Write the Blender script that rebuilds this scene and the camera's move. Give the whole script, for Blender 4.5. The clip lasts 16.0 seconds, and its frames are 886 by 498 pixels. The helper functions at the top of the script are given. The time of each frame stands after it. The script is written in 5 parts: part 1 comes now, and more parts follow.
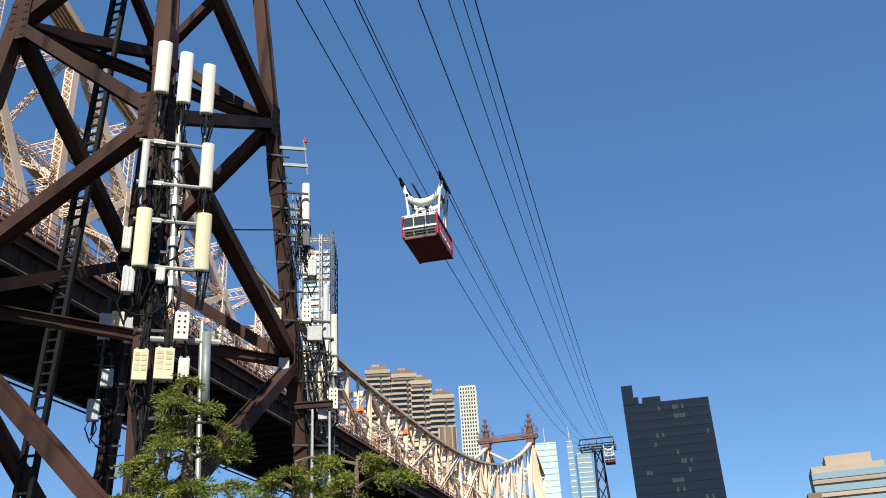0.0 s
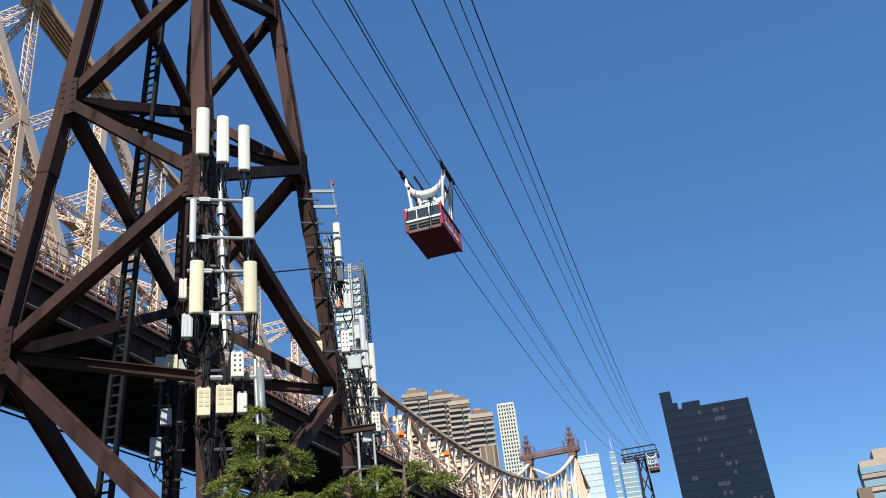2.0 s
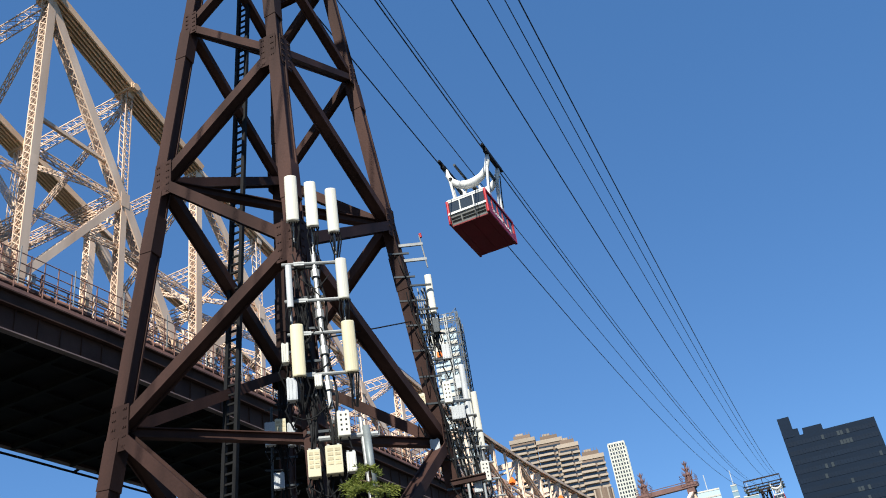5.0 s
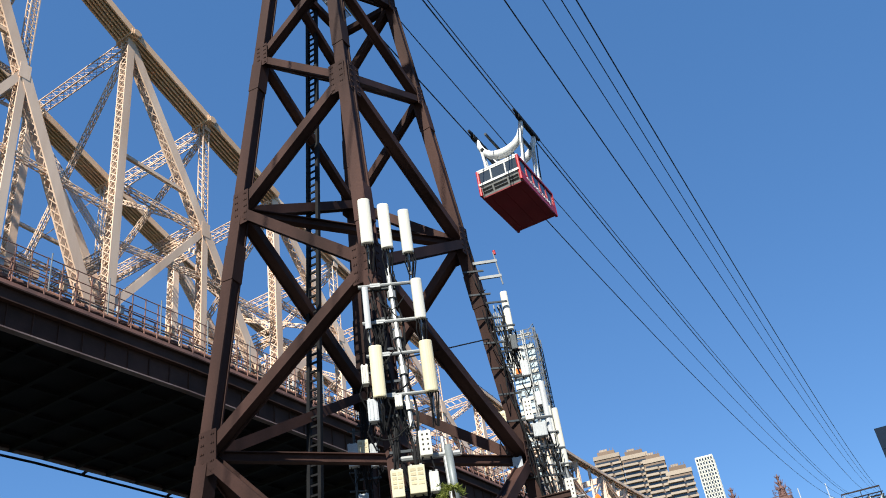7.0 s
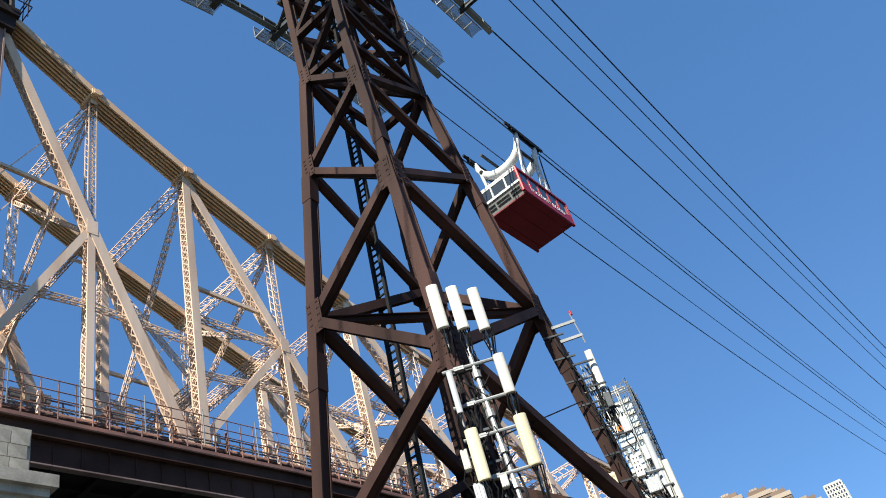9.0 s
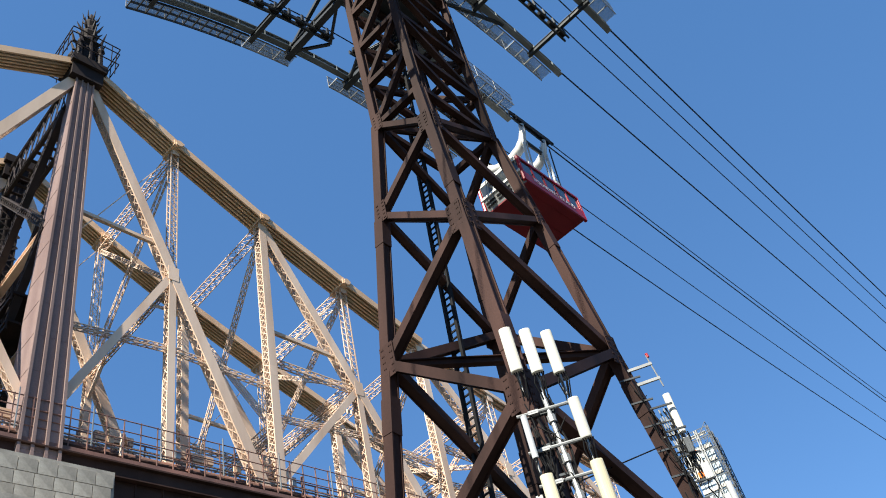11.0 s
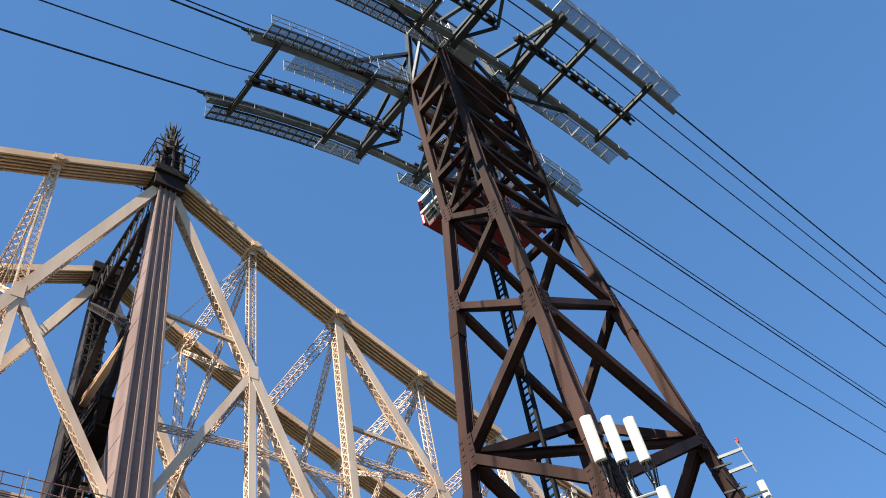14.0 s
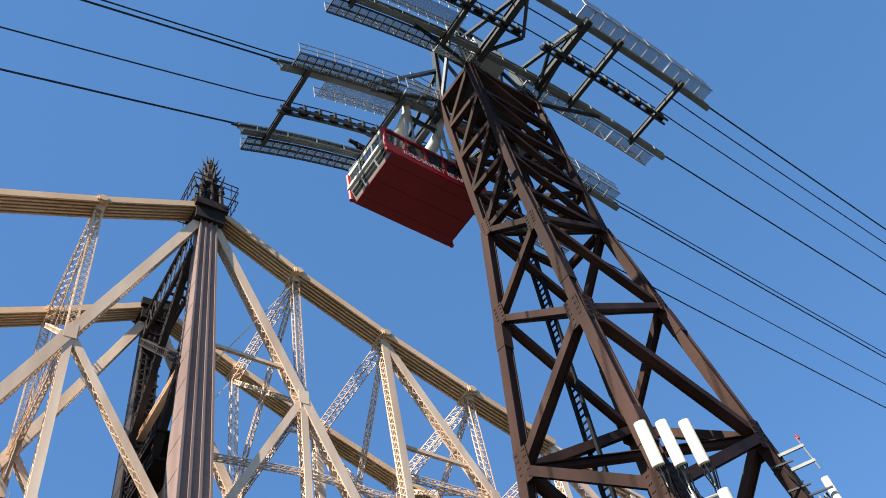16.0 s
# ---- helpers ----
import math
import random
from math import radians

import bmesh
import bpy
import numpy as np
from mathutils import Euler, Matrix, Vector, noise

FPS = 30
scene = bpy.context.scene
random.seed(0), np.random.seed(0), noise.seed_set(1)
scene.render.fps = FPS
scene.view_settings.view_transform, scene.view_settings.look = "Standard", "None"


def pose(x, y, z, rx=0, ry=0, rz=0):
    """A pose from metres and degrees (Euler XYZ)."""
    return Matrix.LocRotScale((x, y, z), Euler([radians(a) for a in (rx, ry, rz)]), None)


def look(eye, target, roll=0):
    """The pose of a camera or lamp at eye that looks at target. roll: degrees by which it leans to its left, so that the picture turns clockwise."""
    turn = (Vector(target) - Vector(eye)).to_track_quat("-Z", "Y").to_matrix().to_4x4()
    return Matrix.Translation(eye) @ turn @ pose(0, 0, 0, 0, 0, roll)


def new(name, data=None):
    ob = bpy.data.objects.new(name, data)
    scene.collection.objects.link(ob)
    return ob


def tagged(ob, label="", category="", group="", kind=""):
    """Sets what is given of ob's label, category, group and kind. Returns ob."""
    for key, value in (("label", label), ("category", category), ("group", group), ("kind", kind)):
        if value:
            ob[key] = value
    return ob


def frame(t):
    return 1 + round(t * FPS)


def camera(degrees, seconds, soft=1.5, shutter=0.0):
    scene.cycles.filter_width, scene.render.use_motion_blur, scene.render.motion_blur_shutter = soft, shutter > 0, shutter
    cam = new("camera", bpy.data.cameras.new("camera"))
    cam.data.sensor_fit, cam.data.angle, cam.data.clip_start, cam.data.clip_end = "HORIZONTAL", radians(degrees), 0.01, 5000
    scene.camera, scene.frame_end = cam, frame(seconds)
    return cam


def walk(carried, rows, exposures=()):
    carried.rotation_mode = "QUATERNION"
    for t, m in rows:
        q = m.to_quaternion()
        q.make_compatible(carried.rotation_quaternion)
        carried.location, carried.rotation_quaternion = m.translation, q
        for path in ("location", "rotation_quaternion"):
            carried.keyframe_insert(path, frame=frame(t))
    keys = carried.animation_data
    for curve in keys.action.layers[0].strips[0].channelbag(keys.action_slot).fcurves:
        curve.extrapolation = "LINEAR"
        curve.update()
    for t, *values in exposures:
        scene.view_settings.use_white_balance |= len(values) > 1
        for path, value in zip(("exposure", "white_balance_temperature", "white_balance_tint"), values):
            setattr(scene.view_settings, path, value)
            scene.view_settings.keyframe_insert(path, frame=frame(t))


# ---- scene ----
cam = camera(54.12, 16.0, soft=1.0)
PATH = [
    (0, -0.58, 1.97, 2.27, 12.10, 24.84, -3.44),
    (0.5, -0.44, 1.52, 2.11, 12.46, 24.89, -3.40),
    (0.7, -0.38, 1.30, 2.04, 12.45, 24.88, -3.35),
    (1, 0.00, 0.00, 1.60, 12.52, 26.16, -3.24),
    (1.5, 0.00, 0.00, 1.60, 13.15, 26.19, -5.60),
    (2, 0.00, 0.00, 1.60, 13.96, 26.30, -6.85),
    (2.5, 0.00, 0.00, 1.60, 14.57, 26.58, -7.07),
    (3, 0.00, 0.00, 1.60, 15.11, 27.02, -7.42),
    (3.5, 0.00, 0.00, 1.60, 15.82, 27.54, -8.25),
    (4, 0.00, 0.00, 1.60, 18.18, 28.37, -8.57),
    (4.5, 0.00, 0.00, 1.60, 19.21, 29.11, -9.28),
    (5, 0.00, 0.00, 1.60, 20.21, 30.15, -9.38),
    (7.5, 0.00, 0.00, 1.60, 26.79, 33.53, -9.15),
    (8, 0.00, 0.00, 1.60, 27.07, 36.63, -11.01),
    (8.5, 0.00, 0.00, 1.60, 28.40, 37.21, -15.65),
    (9, 0.00, 0.00, 1.60, 29.58, 38.06, -17.67),
    (11.5, 0.00, 0.00, 1.60, 35.35, 43.31, -14.66),
    (12, 0.00, 0.00, 1.60, 35.92, 44.61, -14.58),
    (12.5, 0.00, 0.00, 1.60, 36.26, 45.67, -14.65),
    (13, 0.00, 0.00, 1.60, 37.00, 46.67, -14.67),
    (13.5, 0.00, 0.00, 1.60, 38.28, 47.45, -14.43),
    (14, 0.00, 0.00, 1.60, 39.03, 49.05, -14.40),
    (14.5, 0.00, 0.00, 1.60, 39.65, 49.94, -13.94),
    (15, 0.00, 0.00, 1.60, 40.38, 50.21, -13.42),
    (15.5, 0.00, 0.00, 1.60, 41.14, 50.32, -14.47),
    (16, 0.00, 0.00, 1.60, 42.63, 50.68, -15.58),
]
walk(cam, [(t, pose(x, y, z, 90 + pitch, 0, yaw) @ pose(0, 0, 0, 0, 0, roll)) for t, x, y, z, yaw, pitch, roll in PATH],
     [(0.0, 0.98, 6450, 3), (0.7, 0.98, 6450, 3), (0.9, 0.88, 6000, 3), (5.0, 1.02, 6100, 3), (9.0, 1.25, 6250, 3), (12.5, 1.38, 6400, 3), (16.0, 1.44, 6500, 3)])

# ---- light ----
SUN_TO = Vector((0.13, -0.74, 0.71)).normalized()
world = bpy.data.worlds.new("sky")
scene.world = world
world.use_nodes = True
wn, wl = world.node_tree.nodes, world.node_tree.links
sky = wn.new("ShaderNodeTexSky")
sky.sky_type, sky.sun_disc = "NISHITA", False
sky.sun_elevation = math.asin(SUN_TO.z)
sky.sun_rotation = math.atan2(SUN_TO.x, SUN_TO.y)
sky.altitude = 1500
sky.air_density, sky.dust_density, sky.ozone_density = 1.0, 0.0, 6.0
even = wn.new("ShaderNodeMix")
even.data_type = "RGBA"
even.inputs[0].default_value = 0.5
wl.new(sky.outputs[0], even.inputs[6])
even.inputs[7].default_value = (0.46, 1.25, 3.05, 1)
wl.new(even.outputs[2], wn["Background"].inputs[0])
wn["Background"].inputs[1].default_value = 0.087
sun_data = bpy.data.lights.new("sun", "SUN")
sun_data.energy, sun_data.angle, sun_data.color = 5.0, radians(0.53), (1.0, 0.90, 0.78)
sun = new("sun", sun_data)
sun.matrix_world = look(SUN_TO * 100, (0, 0, 0))

# ---- materials ----


def material(name, base, rough=0.6, metal=0.0, vary=0.25, scale=1.5, bump=0.15, grain=18.0, second=None, streak=False, speck=None):
    """Paint, metal or stone with large stains and fine grain."""
    m = bpy.data.materials.new(name)
    m.use_nodes = True
    n, l = m.node_tree.nodes, m.node_tree.links
    b = n["Principled BSDF"]
    b.inputs["Roughness"].default_value, b.inputs["Metallic"].default_value = rough, metal
    b.inputs["Specular IOR Level"].default_value = 0.3
    tex = n.new("ShaderNodeTexCoord")
    mapping = n.new("ShaderNodeMapping")
    l.new(tex.outputs["Object"], mapping.inputs[0])
    if streak:
        mapping.inputs["Scale"].default_value = (1, 1, 0.15)
    big, fine = n.new("ShaderNodeTexNoise"), n.new("ShaderNodeTexNoise")
    big.inputs["Scale"].default_value, big.inputs["Detail"].default_value = scale, 5
    fine.inputs["Scale"].default_value, fine.inputs["Detail"].default_value = grain, 4
    l.new(mapping.outputs[0], big.inputs["Vector"])
    l.new(tex.outputs["Object"], fine.inputs["Vector"])
    ramp = n.new("ShaderNodeValToRGB")
    ramp.color_ramp.elements[0].position, ramp.color_ramp.elements[1].position = 0.3, 0.72
    low = second or [c * (1 - vary) for c in base]
    ramp.color_ramp.elements[0].color = (*low, 1)
    ramp.color_ramp.elements[1].color = (*[min(1, c * (1 + 0.4 * vary)) for c in base], 1)
    mix = n.new("ShaderNodeMixRGB")
    mix.blend_type, mix.inputs[0].default_value = "OVERLAY", speck if speck is not None else (0.25 if vary > 0.12 else 0.04)
    l.new(big.outputs[0], ramp.inputs[0])
    l.new(ramp.outputs[0], mix.inputs[1])
    l.new(fine.outputs[0], mix.inputs[2])
    info = n.new("ShaderNodeObjectInfo")
    shade = n.new("ShaderNodeMapRange")
    shade.inputs[3].default_value, shade.inputs[4].default_value = 0.86, 1.1
    l.new(info.outputs["Random"], shade.inputs[0])
    mul = n.new("ShaderNodeMixRGB")
    mul.blend_type, mul.inputs[0].default_value = "MULTIPLY", 1.0
    l.new(mix.outputs[0], mul.inputs[1])
    l.new(shade.outputs[0], mul.inputs[2])
    l.new(mul.outputs[0], b.inputs["Base Color"])
    if bump:
        bm_ = n.new("ShaderNodeBump")
        bm_.inputs["Strength"].default_value, bm_.inputs["Distance"].default_value = bump, 0.02
        l.new(fine.outputs[0], bm_.inputs["Height"])
        l.new(bm_.outputs[0], b.inputs["Normal"])
    return m


RUST = material("brown_weathered_steel", (0.047, 0.0240, 0.0195), 0.7, 0.0, 0.5, 0.5, 0.2, 14, (0.014, 0.0075, 0.0064), True)
RUST.node_tree.nodes["Principled BSDF"].inputs["Specular IOR Level"].default_value = 0.16
BEIGE = material("beige_bridge_paint", (0.70, 0.54, 0.42), 0.65, 0.0, 0.3, 0.25, 0.1, 9, (0.50, 0.34, 0.24), True, 0.08)
TAN = material("ochre_eyebar_paint", (0.55, 0.385, 0.26), 0.65, 0.0, 0.35, 0.2, 0.1, 9, (0.52, 0.33, 0.20), False, 0.08)
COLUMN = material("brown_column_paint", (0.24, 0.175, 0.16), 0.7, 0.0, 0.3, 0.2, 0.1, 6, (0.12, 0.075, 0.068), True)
GIRDER = material("dark_girder_and_shade", (0.017, 0.0135, 0.0135), 0.75, 0.0, 0.4, 0.3, 0.15, 8)
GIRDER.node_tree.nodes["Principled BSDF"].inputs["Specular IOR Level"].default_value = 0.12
DECKRED = material("faded_red_oxide_paint", (0.24, 0.12, 0.09), 0.7, 0.0, 0.4, 0.3, 0.15, 8, (0.12, 0.07, 0.06))
FINIAL = material("dark_iron_paint", (0.024, 0.017, 0.016), 0.7, 0.0, 0.3, 0.5, 0.1, 8)
PAVING = material("light_grey_paving", (0.10, 0.094, 0.085), 0.9, 0, 0.3, 0.1, 0.2, 3)
WATER = material("dark_green_river", (0.012, 0.02, 0.022), 0.2, 0, 0.3, 0.05, 0.5, 0.4)
# Portal brown, also used darker on the far column for its shade.
DARKIRON = material("dark_brown_portal_and_shade", (0.032, 0.021, 0.020), 0.7, 0.0, 0.35, 0.4, 0.1, 7, (0.014, 0.010, 0.0095))
# Lighter copy of the dark iron, with the far tower's sunlight in its colour.
REDIRON = material("red_brown_sunlit_iron", (0.13, 0.07, 0.062), 0.7, 0.0, 0.3, 0.3, 0.1, 6)
STONE = material("grey_pier_granite", (0.36, 0.33, 0.28), 0.85, 0.0, 0.4, 0.5, 0.5, 5, (0.22, 0.20, 0.17))
GALV = material("galvanised_steel", (0.27, 0.275, 0.275), 0.5, 0.35, 0.25, 1.2, 0.1, 30)
GREENGREY = material("grey_green_painted_steel", (0.18, 0.20, 0.205), 0.5, 0.2, 0.3, 0.8, 0.1, 20)
DARKSTEEL = material("dark_grey_steel", (0.045, 0.05, 0.055), 0.45, 0.4, 0.3, 1.0, 0.1, 20)
ROPE = material("steel_rope", (0.028, 0.032, 0.042), 0.5, 0.5, 0.2, 3, 0.0, 30)
WHITE = material("white_fibreglass", (0.50, 0.485, 0.43), 0.5, 0.0, 0.08, 0.8, 0.03, 30)
CREAM = material("cream_fibreglass", (0.50, 0.45, 0.31), 0.5, 0.0, 0.1, 0.8, 0.03, 30)
GREYBOX = material("grey_enclosure_paint", (0.34, 0.35, 0.36), 0.5, 0.1, 0.15, 1.0, 0.05, 30)
BLACK = material("black_rubber", (0.009, 0.009, 0.010), 0.7, 0.0, 0.3, 2, 0.05, 30)
BLACK.node_tree.nodes["Principled BSDF"].inputs["Specular IOR Level"].default_value = 0.15
FASCIA = material("dark_brown_girder_paint", (0.056, 0.031, 0.0245), 0.75, 0.0, 0.4, 0.3, 0.15, 8)
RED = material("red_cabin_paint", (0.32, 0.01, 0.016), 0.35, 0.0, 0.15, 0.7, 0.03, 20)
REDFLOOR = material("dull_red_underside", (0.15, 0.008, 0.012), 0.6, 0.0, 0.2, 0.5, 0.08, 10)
CABWHITE = material("white_cabin_paint", (0.52, 0.52, 0.51), 0.4, 0.0, 0.1, 0.8, 0.03, 25)
ENDGREY = material("grey_end_panel_paint", (0.19, 0.19, 0.185), 0.45, 0.0, 0.15, 1.0, 0.03, 25)
ORANGE = material("orange_cloth", (0.85, 0.16, 0.02), 0.8)
BARK = material("grey_brown_bark", (0.12, 0.085, 0.06), 0.9, 0, 0.4, 3, 0.5, 12)
LAWN = material("mown_grass", (0.06, 0.09, 0.035), 0.95, 0, 0.4, 0.05, 0.3, 4)
CONCRETE = material("light_concrete", (0.44, 0.42, 0.38), 0.8, 0, 0.15, 0.05, 0.1, 2)
APT = material("brown_apartment_brick", (0.165, 0.118, 0.088), 0.85, 0, 0.2, 0.05, 0.1, 2)
APTBAND = material("pale_balcony_concrete", (0.30, 0.245, 0.195), 0.85, 0, 0.15, 0.05, 0.1, 2)
SLATE = material("dark_slate_cladding", (0.003, 0.0105, 0.026), 0.7, 0.0, 0.3, 0.02, 0.0, 1)


def glass_material(name, base, rough=0.08):
    m = bpy.data.materials.new(name)
    m.use_nodes = True
    b = m.node_tree.nodes["Principled BSDF"]
    b.inputs["Base Color"].default_value = (*base, 1)
    b.inputs["Roughness"].default_value = rough
    b.inputs["Specular IOR Level"].default_value = 0.8
    return m


DARKGLASS = glass_material("dark_window_glass", (0.02, 0.025, 0.03))
BLUEGLASS = glass_material("blue_facade_glass", (0.17, 0.25, 0.30), 0.15)
PALEGLASS = glass_material("pale_facade_glass", (0.36, 0.44, 0.48), 0.2)
SLATEGLASS = material("slate_window_glass", (0.0025, 0.0095, 0.024), 0.6, 0, 0.4, 0.05, 0.0, 1)
for m in (SLATE, SLATEGLASS, RUST, FASCIA, GIRDER, FINIAL, BLACK):
    m.node_tree.nodes["Principled BSDF"].inputs["Specular IOR Level"].default_value = 0.12
GREYPANE = glass_material("grey_window_glass", (0.03, 0.036, 0.042), 0.08)


def leaf_material():
    m = material("yellow_green_foliage", (0.19, 0.20, 0.04), 0.8, 0, 0.5, 2.5, 0, 20, (0.06, 0.085, 0.018))
    b = m.node_tree.nodes["Principled BSDF"]
    n, l = m.node_tree.nodes, m.node_tree.links
    tr, mix = n.new("ShaderNodeBsdfTranslucent"), n.new("ShaderNodeMixShader")
    tr.inputs[0].default_value = (0.24, 0.28, 0.04, 1)
    mix.inputs[0].default_value = 0.25
    l.new(b.outputs[0], mix.inputs[1])
    l.new(tr.outputs[0], mix.inputs[2])
    l.new(mix.outputs[0], n["Material Output"].inputs[0])
    return m


LEAF = leaf_material()


def mesh_glass(name, base):
    """Open grating: a mix of metal and holes in a fine grid."""
    m = bpy.data.materials.new(name)
    m.use_nodes = True
    n, l = m.node_tree.nodes, m.node_tree.links
    b = n["Principled BSDF"]
    b.inputs["Base Color"].default_value = (*base, 1)
    b.inputs["Metallic"].default_value, b.inputs["Roughness"].default_value = 0.4, 0.5
    tex, chk = n.new("ShaderNodeTexCoord"), n.new("ShaderNodeTexVoronoi")
    chk.inputs["Scale"].default_value = 26
    l.new(tex.outputs["Object"], chk.inputs["Vector"])
    rng = n.new("ShaderNodeMapRange")
    rng.inputs[1].default_value, rng.inputs[2].default_value = 0.25, 0.6
    rng.inputs[3].default_value, rng.inputs[4].default_value = 0.22, 0.5
    l.new(chk.outputs["Distance"], rng.inputs[0])
    l.new(rng.outputs[0], b.inputs["Alpha"])
    return m


GRATING = mesh_glass("open_steel_grating", (0.22, 0.245, 0.26))


# ---- mesh helpers ----
class Build:
    """Gathers boxes, tubes and plates into one mesh."""

    def __init__(self):
        self.v, self.f = [], []

    def frame_of(self, p, q, up):
        d = (q - p).normalized()
        up = Vector(up)
        if abs(d.dot(up.normalized())) > 0.99:
            up = Vector((0, 1, 0)) if abs(d.y) < 0.9 else Vector((1, 0, 0))
        side = d.cross(up).normalized()
        return d, side, side.cross(d).normalized()

    def beam(self, p, q, w, h, up=(0, 0, 1), ox=0.0, oy=0.0, w2=None, h2=None):
        """A bar from p to q, w along its side and h along its up axis, shifted by ox, oy."""
        p, q = Vector(p), Vector(q)
        d, s, u = self.frame_of(p, q, up)
        i = len(self.v)
        for e, ww, hh in ((p, w, h), (q, w2 or w, h2 or h)):
            e = e + s * ox + u * oy
            for a, b in ((-1, -1), (1, -1), (1, 1), (-1, 1)):
                self.v.append(e + s * (a * ww / 2) + u * (b * hh / 2))
        self.f += [(i, i + 3, i + 2, i + 1), (i + 4, i + 5, i + 6, i + 7)]
        self.f += [(i + k, i + (k + 1) % 4, i + 4 + (k + 1) % 4, i + 4 + k) for k in range(4)]
        return self

    def ribbon(self, points, w, h, oy=0.0):
        """A bar of rectangular section bent along a line of points."""
        points = [Vector(p) for p in points]
        i0 = len(self.v)
        for k, p in enumerate(points):
            a, b = points[max(0, k - 1)], points[min(len(points) - 1, k + 1)]
            d, s, u = self.frame_of(a, b, (0, 0, 1))
            for x, y in ((-1, -1), (1, -1), (1, 1), (-1, 1)):
                self.v.append(p + s * (x * w / 2) + u * (y * h / 2 + oy))
        for k in range(len(points) - 1):
            for j in range(4):
                a, b = i0 + k * 4 + j, i0 + k * 4 + (j + 1) % 4
                self.f.append((a, b, b + 4, a + 4))
        e = len(self.v) - 4
        self.f += [(i0 + 3, i0 + 2, i0 + 1, i0), (e, e + 1, e + 2, e + 3)]
        return self

    def box(self, c, size):
        c, (x, y, z) = Vector(c), size
        return self.beam(c - Vector((0, 0, z / 2)), c + Vector((0, 0, z / 2)), x, y, (0, 1, 0))

    def tube(self, points, r, n=8, caps=True):
        points = [Vector(p) for p in points]
        i0 = len(self.v)
        for k, p in enumerate(points):
            a, b = points[max(0, k - 1)], points[min(len(points) - 1, k + 1)]
            d, s, u = self.frame_of(a, b, (0, 0, 1))
            rr = r[k] if isinstance(r, (list, tuple)) else r
            for j in range(n):
                t = 2 * math.pi * j / n
                self.v.append(p + s * (rr * math.cos(t)) + u * (rr * math.sin(t)))
        for k in range(len(points) - 1):
            for j in range(n):
                a, b = i0 + k * n + j, i0 + k * n + (j + 1) % n
                self.f.append((a, b, b + n, a + n))
        if caps:
            self.f.append(tuple(range(i0 + n - 1, i0 - 1, -1)))
            e = i0 + (len(points) - 1) * n
            self.f.append(tuple(range(e, e + n)))
        return self

    def section(self, p, q, w, h, t, up=(0, 0, 1), web=None):
        """An I-section bar in one piece: two flanges and a web."""
        p, q = Vector(p), Vector(q)
        d, s, u = self.frame_of(p, q, up)
        k = (web or t * 1.6) / 2
        a, b, c = w / 2, h / 2, h / 2 - t
        prof = [(-a, -b), (a, -b), (a, -c), (k, -c), (k, c), (a, c), (a, b), (-a, b), (-a, c), (-k, c), (-k, -c), (-a, -c)]
        i, n = len(self.v), len(prof)
        for e in (p, q):
            self.v += [e + s * x + u * y for x, y in prof]
        self.f += [(i + m, i + (m + 1) % n, i + n + (m + 1) % n, i + n + m) for m in range(n)]
        for o in (i, i + n):
            self.f += [(o, o + 1, o + 2, o + 11), (o + 11, o + 2, o + 3, o + 10), (o + 10, o + 3, o + 4, o + 9), (o + 9, o + 4, o + 5, o + 8), (o + 8, o + 5, o + 6, o + 7)]
        return self

    def laced(self, p, q, w, h, up=(0, 0, 1), pitch=1.0, plate=0.12, both=True):
        """A built-up bar: four angles, solid on two sides, crossed bars on the other two."""
        p, q = Vector(p), Vector(q)
        d, s, u = self.frame_of(p, q, up)
        self.beam(p, q, plate, h, up, w / 2)
        self.beam(p, q, plate, h, up, -w / 2)
        n = max(2, int((q - p).length / pitch))
        for side in ((1, -1) if both else (1,)):
            for k in range(n):
                a = p.lerp(q, k / n) + u * (side * h / 2 * 0.92)
                b = p.lerp(q, (k + 1) / n) + u * (side * h / 2 * 0.92)
                self.beam(a - s * (w / 2), b + s * (w / 2), 0.11, 0.05, u)
                self.beam(a + s * (w / 2), b - s * (w / 2), 0.11, 0.05, u)
        return self

    def open_lace(self, p, q, w, h, up=(0, 0, 1), pitch=1.4, bar=0.1):
        """A light lattice bar: four corner angles with zigzag bars on all sides."""
        p, q = Vector(p), Vector(q)
        d, s, u = self.frame_of(p, q, up)
        for a in (-1, 1):
            for b in (-1, 1):
                self.beam(p, q, bar, bar, up, a * w / 2, b * h / 2)
        n = max(2, int((q - p).length / pitch))
        for k in range(n):
            a, b = p.lerp(q, k / n), p.lerp(q, (k + 1) / n)
            for m in (-1, 1):
                self.beam(a + u * (m * h / 2) - s * (w / 2), b + u * (m * h / 2) + s * (w / 2), 0.06, 0.06, u)
                self.beam(a + u * (m * h / 2) + s * (w / 2), b + u * (m * h / 2) - s * (w / 2), 0.06, 0.06, u)
                self.beam(a + s * (m * w / 2) - u * (h / 2), b + s * (m * w / 2) + u * (h / 2), 0.06, 0.06, u)
        return self

    def mesh(self, name):
        me = bpy.data.meshes.new(name)
        me.from_pydata([tuple(v) for v in self.v], [], self.f)
        me.validate()
        return me


def part(name, shape, mat, parent, label="", bevel=0.0, smooth=False):
    me = shape.mesh(name) if isinstance(shape, Build) else shape
    if not me.materials:
        me.materials.append(mat)
    if smooth:
        me.polygons.foreach_set("use_smooth", [True] * len(me.polygons))
    ob = new(name, me)
    ob.parent = parent
    if bevel:
        mod = ob.modifiers.new("bevel", "BEVEL")
        mod.width, mod.segments = bevel, 2
    if label:
        ob["label"] = label
    return ob


